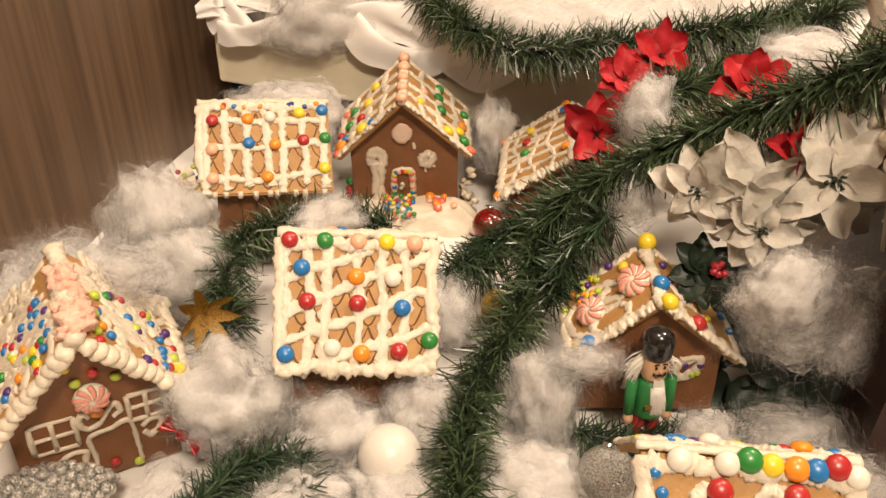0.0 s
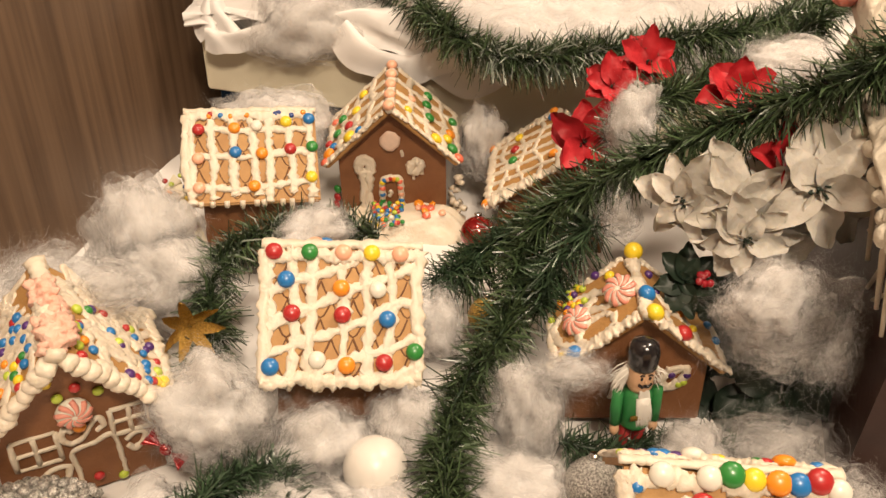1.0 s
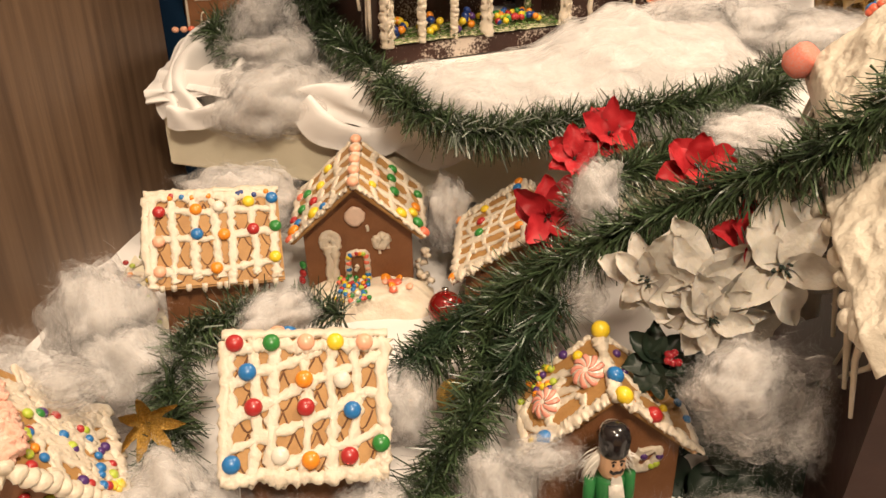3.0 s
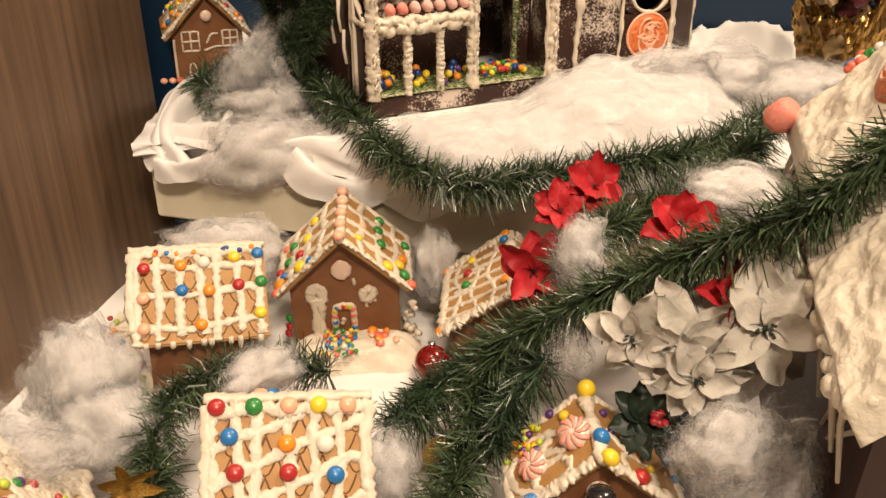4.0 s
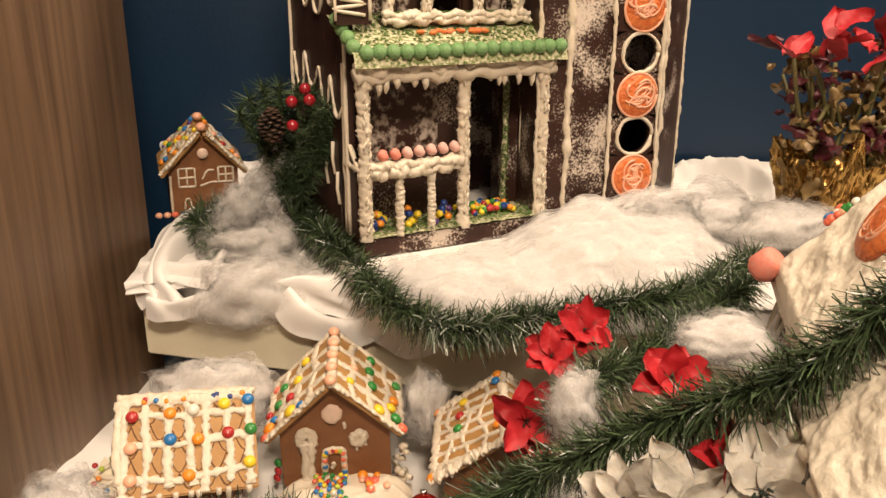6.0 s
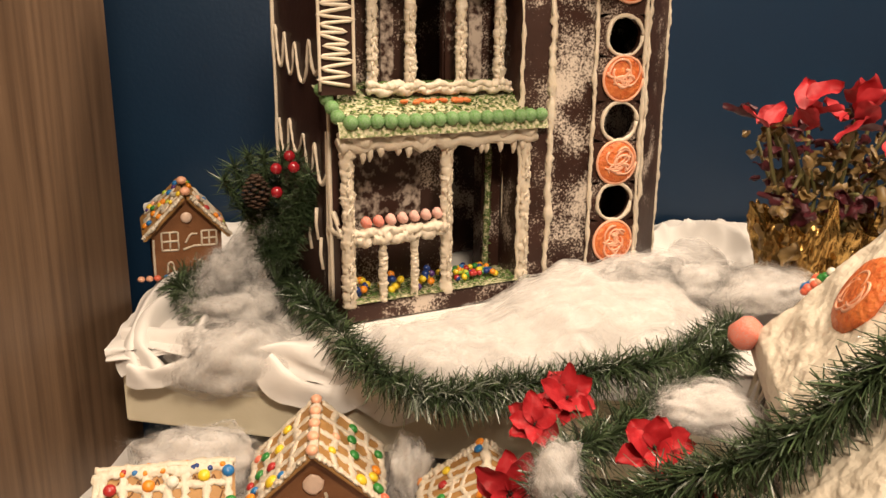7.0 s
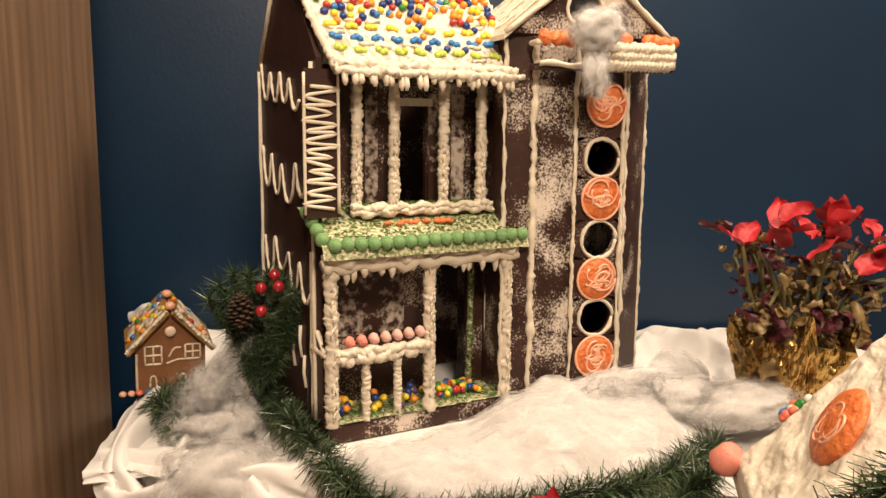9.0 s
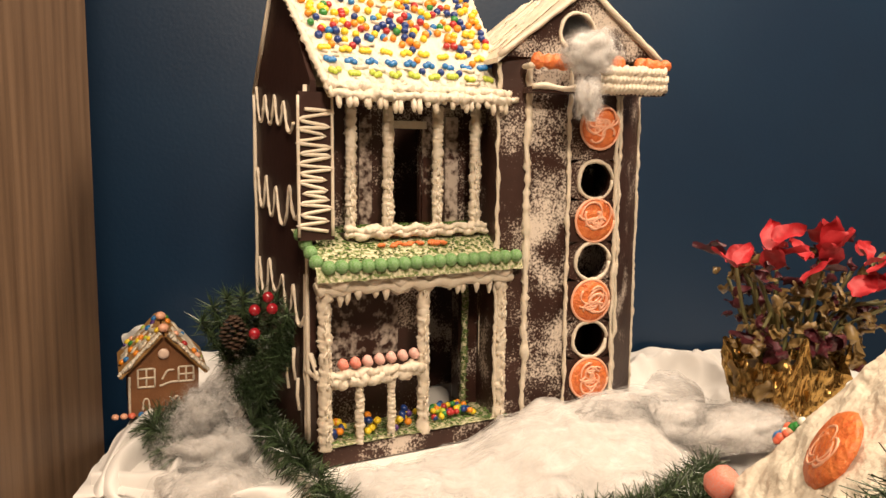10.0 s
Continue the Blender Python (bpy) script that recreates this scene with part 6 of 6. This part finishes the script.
W_LABEL, R_LABEL = "white cloth poinsettia with soft pointed petals", "bright red cloth poinsettia"
LOOSE = ((7, 1.05, -0.15), (5, 0.8, 0.25))
poinsettia(facing((0.303, 0.578, 0.278), (-0.35, -0.85, 0.30), 20), 0.062, WHITE_PETAL, W_LABEL, 1, LOOSE)
poinsettia(facing((0.249, 0.600, 0.250), (-0.30, -0.85, 0.35), 70), 0.052, WHITE_PETAL, W_LABEL, 2, LOOSE)
poinsettia(facing((0.209, 0.612, 0.250), (-0.5, -0.75, 0.15), 40), 0.042, WHITE_PETAL, W_LABEL, 4, LOOSE)
poinsettia(facing((0.250, 0.572, 0.236), (-0.1, -0.85, 0.1), 10), 0.040, WHITE_PETAL, W_LABEL, 5, LOOSE)
UPRIGHT = ((5, 1.0, 0.35), (4, 0.85, 0.8))
poinsettia(facing((0.246, 0.918, 0.262), (-0.15, -0.55, 0.75), 25), 0.038, RED_PETAL, R_LABEL, 6, UPRIGHT)
poinsettia(facing((0.204, 0.895, 0.242), (-0.3, -0.6, 0.7), 60), 0.036, RED_PETAL, R_LABEL, 12, UPRIGHT)
poinsettia(facing((0.155, 0.785, 0.225), (-0.1, -0.8, 0.45), 5), 0.043, RED_PETAL, R_LABEL, 7, UPRIGHT)
poinsettia(facing((0.280, 0.725, 0.300), (-0.2, -0.6, 0.75), 50), 0.037, RED_PETAL, R_LABEL, 8, UPRIGHT)
poinsettia(facing((0.297, 0.622, 0.282), (-0.1, -0.8, 0.5), 15), 0.036, RED_PETAL, R_LABEL, 9, UPRIGHT)

# ---- potted plant ----
pot = thing("potted_poinsettia", pose(0.70, 1.225, 0.292) @ Matrix.Scale(1.12, 4), "withered red poinsettia in a pot wrapped in gold foil", "potted plant")
rnd = random.Random(5)


def pot_wall(u, v):
    a = u * 2 * math.pi
    c = Vector((math.cos(a), math.sin(a), 0))
    pleat = abs(math.sin(a * 19 + 3.5 * noise.noise(c * 3))) * (0.35 + 0.65 * v)
    fold_in = abs(noise.noise(c * 5 + Vector((0, 0, v * 5)))) + 0.5 * abs(noise.noise(c * 13 + Vector((0, 0, v * 9))))
    flare = max(0, v - 0.5) / 0.5
    tall = 0.4 + 1.5 * max(0, noise.noise(c * 2.6 + Vector((0, 0, 8)))) + 0.5 * noise.noise(c * 7)
    r = 0.060 + 0.014 * v + 0.005 * pleat - 0.016 * fold_in * (0.3 + v) + 0.014 * flare * (0.8 + 1.2 * noise.noise(c * 3.3))
    z = 0.078 * v + 0.050 * flare * flare * tall
    return (r * math.cos(a), r * math.sin(a), z)


part("foil_wrap", Shape().grid(260, 34, pot_wall), FOIL, pot, "crumpled pleated shiny gold foil wrap")
part("soil", Shape().ball((0, 0, 0.075), 0.066, 0.066, 0.012, 20, 6), DRY_LEAF, pot)


def crumpled(length, seed):
    """A dry leaf rolled in on itself."""
    off = Vector((seed * 1.7, seed * 0.9, 3))

    def fn(u, v):
        a = (u - 0.5) * 4.2
        r = length * 0.24 * math.sin(math.pi * (0.08 + 0.88 * v)) ** 0.7
        p = Vector((r * math.sin(a), length * (v - 0.1), r * (1 - math.cos(a)) * 0.8))
        return p + length * 0.34 * noise.noise_vector(p * (2.4 / length) + off)
    return Shape().grid(7, 9, fn)


s, heads = Shape(), []
for i in range(26):
    a, sp = rnd.uniform(0, 6.28), rnd.uniform(0.02, 0.125)
    tip = Vector((sp * math.cos(a) * 1.15, sp * math.sin(a) * 0.9, rnd.uniform(0.20, 0.29) - sp * 0.45))
    foot = Vector((0.03 * math.cos(a), 0.03 * math.sin(a), 0.07))
    s.tube(smoothline([foot, (0.55 * tip.x + 0.01 * math.sin(i), 0.55 * tip.y, 0.15 + 0.02 * math.cos(i * 2)), tip], 5), 0.0029, 6, 0.25)
    heads.append((foot, tip))
pieces("stem", s, DRY_STEM, pot)
for i in range(230):
    foot, tip = heads[i % len(heads)]
    k = rnd.uniform(0.35, 1.08)
    p = part("dry_leaf", crumpled(rnd.uniform(0.014, 0.030), i), DRY_LEAF if rnd.random() < 0.95 - 0.35 * k else WINE_LEAF, pot)
    p.matrix_basis = Matrix.Translation(foot.lerp(tip, k) + Vector((rnd.gauss(-0.004, 0.018), rnd.gauss(-0.006, 0.015), rnd.gauss(0, 0.010)))) @ pose(0, 0, 0, rnd.uniform(-110, 60), rnd.uniform(-60, 60), rnd.uniform(0, 360))
for i, (x, z) in enumerate(((-0.052, 0.275), (-0.050, 0.248), (-0.024, 0.238), (-0.008, 0.262), (0.012, 0.272), (0.028, 0.255), (0.052, 0.218), (0.078, 0.245), (0.086, 0.222), (0.100, 0.250), (-0.066, 0.292), (0.038, 0.275), (0.115, 0.225))):
    p = part("petal", petal(rnd.uniform(0.042, 0.056), rnd.uniform(0.028, 0.036), rnd.uniform(-0.3, 0.1), 700 + i, 0.1), RED_PETAL, pot)
    p.matrix_basis = pose(x, -0.055 + rnd.uniform(-0.02, 0.02), z - 0.022, rnd.uniform(15, 65), rnd.uniform(-30, 30), rnd.uniform(-80, 80) + (180 if i % 3 else 0))
for i in range(14):
    a = rnd.uniform(2.6, 6.8)
    p = part("dry_leaf", crumpled(rnd.uniform(0.022, 0.038), 400 + i), DRY_LEAF if i % 4 else WINE_LEAF, pot)
    p.matrix_basis = Matrix.Translation((0.088 * math.cos(a) * rnd.uniform(0.9, 1.15), 0.080 * math.sin(a), rnd.uniform(0.075, 0.16))) @ pose(0, 0, 0, rnd.uniform(-150, -60), rnd.uniform(-40, 40), rnd.uniform(0, 360))
for i in range(14):
    a, k = rnd.uniform(0, 6.28), rnd.uniform(0.03, 0.115)
    p = part("petal", petal(rnd.uniform(0.036, 0.052), rnd.uniform(0.026, 0.034), rnd.uniform(-0.3, 0.1), 730 + i, 0.1), RED_PETAL if i % 4 else WINE_LEAF, pot)
    p.matrix_basis = pose(0.02 + k * math.cos(a), k * 0.8 * math.sin(a), 0.255 - 0.25 * k + rnd.uniform(-0.01, 0.015), rnd.uniform(-10, 45), rnd.uniform(-30, 30), rnd.uniform(0, 360))
s = Shape().tube(smoothline([(-0.03, -0.02, 0.08), (-0.085, -0.05, 0.16), (-0.105, -0.055, 0.232)], 5), 0.0028, 6, 0.2)
pieces("stem", s, DRY_STEM, pot)
for i, spin in enumerate((-55, 80)):
    p = part("petal", petal(0.042, 0.022, -0.1, 801 + i, 0.3), RED_PETAL, pot)
    p.matrix_basis = pose(-0.105, -0.056, 0.232, 25, 0, spin)

# ---- pine pick with berries beside the chocolate house ----
pick = thing("pine_pick", pose(-0.118, 1.235, 0.318) @ Matrix.Scale(1.2, 4), "pine sprig with red berries and a brown cone", "pine sprig")
gl = []
for i in range(9):
    a = -0.9 + 0.28 * i
    tipx, tipz = 0.002 + 0.055 * math.sin(a * 1.3), 0.07 + 0.095 * math.cos(a * 0.9)
    gl.append([(0, 0, 0.0), (tipx * 0.5, -0.02, tipz * 0.6), (tipx, -0.045 + 0.01 * (i % 3), tipz)])
nd = Shape()
for line in gl:
    pts = smoothline(line, 10)
    nd.tube(pts, 0.0012, 5)
    for p in pts[4:]:
        for q in range(26):
            d = Vector((rnd.gauss(0, 1), rnd.gauss(0, 1), rnd.gauss(0.3, 1))).normalized() * rnd.uniform(0.014, 0.026)
            w = d.orthogonal().normalized() * 0.0009
            nd.add([p - w, p + w, p + d], [(0, 1, 2)])
part("needles", nd, [PINE], pick, kind="stuff")
for x, y, z in ((0.012, -0.055, 0.150), (0.032, -0.058, 0.152), (0.012, -0.06, 0.124), (0.026, -0.04, 0.162)):
    part("berry", Shape().ball((x, y, z), 0.0068, seg=14, rings=9), BERRY, pick)
s = Shape()
for i in range(60):
    k = i / 60
    a = i * 2.4
    r = 0.021 * math.sin(math.pi * (0.12 + 0.85 * k))
    s.ball((-0.012 + 0.65 * r * math.cos(a), -0.05 + 0.65 * r * math.sin(a), 0.105 + 0.038 * k), 0.0043, 0.0043, 0.0015, 7, 4)
part("cone", s, CONE, pick, "small brown pine cone")

# ---- ornaments ----
ball = thing("white_bauble", pose(-0.047, 0.480, 0.078), "pearl white bauble with a silver cap lying in cotton", "bauble")
part("globe", Shape().ball((0, 0, 0), 0.026, seg=32, rings=20), PEARL, ball)
s = Shape().tube([(-0.004, -0.021, -0.017), (-0.0045, -0.026, -0.021)], 0.0042, 10)
s.tube([(-0.006, -0.026, -0.02), (-0.010, -0.034, -0.024)], 0.0009, 5)
s.tube([(-0.003, -0.026, -0.02), (0.001, -0.033, -0.023)], 0.0009, 5)
part("cap", s, CHROME, ball, "silver metal cap")
for x, y, z, r, m_, lab in ((0.123, 0.454, 0.085, 0.0225, SILVER, "round silver glitter bauble lying in cotton"), (0.052, 0.826, 0.092, 0.0205, REDBALL, "shiny red glass bauble by the garland"), (0.052, 0.655, 0.100, 0.0185, GOLD, "gold glitter bauble in the garland")):
    b = thing("bauble", pose(x, y, z), lab, "bauble", "baubles")
    part("globe", Shape().ball((0, 0, 0), r, seg=28, rings=18), m_, b)
    part("cap", Shape().tube([(0, 0.3 * r, 0.9 * r), (0, 0.36 * r, 1.12 * r)], r * 0.2, 10), CHROME, b)
flower = thing("gold_star_flower", facing((-0.208, 0.572, 0.150), (0.4, -0.8, 0.4)), "gold glitter star flower ornament", "ornament")
for i in range(7):
    p = part("petal", petal(0.027, 0.010, 0.75, 900 + i, 0.15), GOLD, flower)
    p.matrix_basis = pose(0, 0, 0, 0, 0, i * 360 / 7)
cone = thing("silver_cone", pose(-0.292, 0.432, 0.088, 0, 0, 8), "silver glitter pine cone ornament", "ornament")
for i in range(90):
    k = i / 90
    a = i * 2.399
    r = 0.0165 * math.sin(math.pi * (0.06 + 0.9 * k)) ** 0.7
    part("scale", Shape().ball((-0.042 + 0.084 * k, r * math.cos(a), 0.006 + r * math.sin(a)), 0.0045, 0.0042, 0.0042, 7, 5), SILVER, cone)
part("core", Shape().ball((0, 0, 0.006), 0.040, 0.0135, 0.0135, 16, 8), SILVER, cone)
bow = thing("red_wrapped_candy", pose(-0.206, 0.470, 0.110, 20, 30, -20) @ Matrix.Scale(0.8, 4), "shiny red twist-wrapped candy against a wall", "candy")
part("sweet", Shape().ball((0, 0, 0), 0.0075, 0.006, 0.006, 12, 8), REDBALL, bow)
for sgn in (-1, 1):
    part("twist", Shape().grid(10, 6, lambda u, v: (sgn * (0.006 + 0.016 * v), (u - 0.5) * 0.020 * v + 0.0, 0.003 * math.sin(u * 18) * v)), REDBALL, bow)
tree = Shape().prism([(0.0, 0.075, 0), (0.028, 0.02, 0), (0.018, 0.02, 0), (0.035, -0.045, 0), (-0.035, -0.045, 0), (-0.018, 0.02, 0), (-0.028, 0.02, 0)], (0, 0, 0.006))
cookie = thing("tree_biscuit", pose(-0.296, 0.84, 0.098, 22, 0, 14), "pale tree-shaped biscuit with zigzag icing and candies", "biscuit")
part("biscuit", tree, CARD, cookie, smooth=False, bevel=0.0012)
part("zigzag_icing", Shape().tube(smoothline([((0.024 - 0.018 * i / 10) * (1 if i % 2 else -1), -0.04 + 0.011 * i, 0.0075) for i in range(10)], 5), 0.0032, 6, 0.2), ICING, cookie)
for i in range(18):
    candy(cookie, ((0.024 - 0.014 * i / 18) * math.sin(i * 1.9), -0.04 + 0.0062 * i, 0.0105), (0, 0, 1), "rlbyronl"[i % 8], 0.0034, 0.8)
# Some leaves belong here; the rest darken the gap in place of shade.
leafy = thing("leaf_spray", facing((0.262, 0.600, 0.125), (-0.1, -0.8, 0.4)), "dark green artificial leaves, extras filling the shaded gap under the flowers", "leaves")
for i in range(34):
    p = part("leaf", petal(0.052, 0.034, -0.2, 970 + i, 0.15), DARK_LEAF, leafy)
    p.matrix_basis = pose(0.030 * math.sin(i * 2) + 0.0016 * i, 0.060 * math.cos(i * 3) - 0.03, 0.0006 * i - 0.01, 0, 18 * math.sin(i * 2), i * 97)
holly = thing("holly_sprig", facing((0.214, 0.588, 0.185), (-0.1, -0.7, 0.5)), "dark green holly leaves with red berries", "holly")
for i in range(7):
    p = part("leaf", petal(0.034, 0.020, -0.15, 950 + i, 0.2), DARK_LEAF, holly)
    p.matrix_basis = pose(0.006 * math.sin(i), 0, 0, 0, 12 * math.sin(i * 2), i * 51)
for i in range(6):
    part("berry", Shape().ball((0.012 + rnd.uniform(-0.007, 0.007), rnd.uniform(-0.005, 0.008), 0.010 + rnd.uniform(0, 0.004)), 0.0036), BERRY, holly)

# ---- toy soldier: one plain figure ----
sold = Shape()
for x in (-0.0085, 0.0085):
    sold.tube([(x, 0, 0.0), (x, 0, 0.012), (x, 0, 0.034)], [0.0075, 0.0072, 0.0078], 12, slot=1)
    sold.box(x - 0.008, x + 0.008, -0.014, 0.008, -0.004, 0.004, 2)
sold.tube([(0, 0, 0.034), (0, 0, 0.037), (0, 0, 0.05), (0, 0, 0.064), (0, 0, 0.068)], [0.0165, 0.018, 0.0165, 0.017, 0.012], 16, slot=0)
for x, k in ((-0.0235, 1), (0.0235, -1)):
    sold.tube([(x, 0, 0.066), (x * 1.02, -0.001, 0.05), (x * 1.0, -0.003, 0.036)], [0.0065, 0.0068, 0.0062], 12, slot=0)
    sold.ball((x, -0.003, 0.031), 0.0062, slot=3)
sold.tube([(0, 0, 0.068), (0, 0, 0.072), (0, 0, 0.088), (0, 0, 0.09)], [0.012, 0.0150, 0.0152, 0.0145], 16, slot=3)
sold.tube([(0, 0, 0.088), (0, 0, 0.091), (0, 0, 0.102), (0, 0, 0.109), (0, 0, 0.112)], [0.0150, 0.0172, 0.0182, 0.0150, 0.007], 18, slot=2)
sold.box(-0.012, 0.012, -0.0185, -0.0165, 0.046, 0.05, 5)
sold.prism([(-0.008, -0.0182, 0.066), (0.008, -0.0182, 0.066), (0.004, -0.0175, 0.04), (-0.004, -0.0175, 0.04)], (0, 0.003, 0), 4)
for x in (-0.0048, 0.0048):
    sold.ball((x, -0.0148, 0.084), 0.0017, 0.001, 0.0017, slot=2)
    sold.tube([(x - 0.0028, -0.0150, 0.0868), (x, -0.0154, 0.0878), (x + 0.0028, -0.0150, 0.0868)], 0.0008, 5, slot=2)
    sold.tube([(0, -0.0156, 0.0775), (x * 0.8, -0.0156, 0.0768), (x * 1.6, -0.0142, 0.0785)], 0.0014, 5, slot=2)
sold.ball((0, -0.0158, 0.081), 0.0017, slot=3)
rnd = random.Random(31)
for i in range(240):
    a = rnd.uniform(-0.1, math.pi + 0.1)
    p = Vector((0.014 * math.cos(a), 0.014 * math.sin(a), rnd.uniform(0.078, 0.090)))
    d = Vector((math.cos(a) * rnd.uniform(0.5, 1.4), rnd.uniform(-0.3, 0.4), -rnd.uniform(0.3, 1.4))).normalized() * rnd.uniform(0.012, 0.028)
    w = Vector((0, 0.0004, 0.0004))
    sold.add([p - w, p + w, p + d * 0.6 + w, p + d * 0.6 - w, p + d + Vector((0, 0, -0.004))], [(0, 1, 2, 3), (3, 2, 4)], 4)
for i in range(150):
    p = Vector((rnd.uniform(-0.005, 0.007), -0.0145, rnd.uniform(0.068, 0.073)))
    d = Vector((rnd.uniform(-0.002, 0.009), -rnd.uniform(0.004, 0.007), -rnd.uniform(0.018, 0.032)))
    w = Vector((0.0005, 0, 0))
    sold.add([p - w, p + w, p + d * 0.7 + w, p + d * 0.7 - w, p + d], [(0, 1, 2, 3), (3, 2, 4)], 4)
lone("toy_soldier", sold, [COAT_GREEN, TROUSER, BLACK, SKIN, HAIR, GOLD], pose(0.1645, 0.512, 0.060, 0, 0, 8) @ Matrix.Diagonal((0.70, 0.72, 1.08, 1)), "small painted wooden toy soldier with black hat and green coat", "figurine")
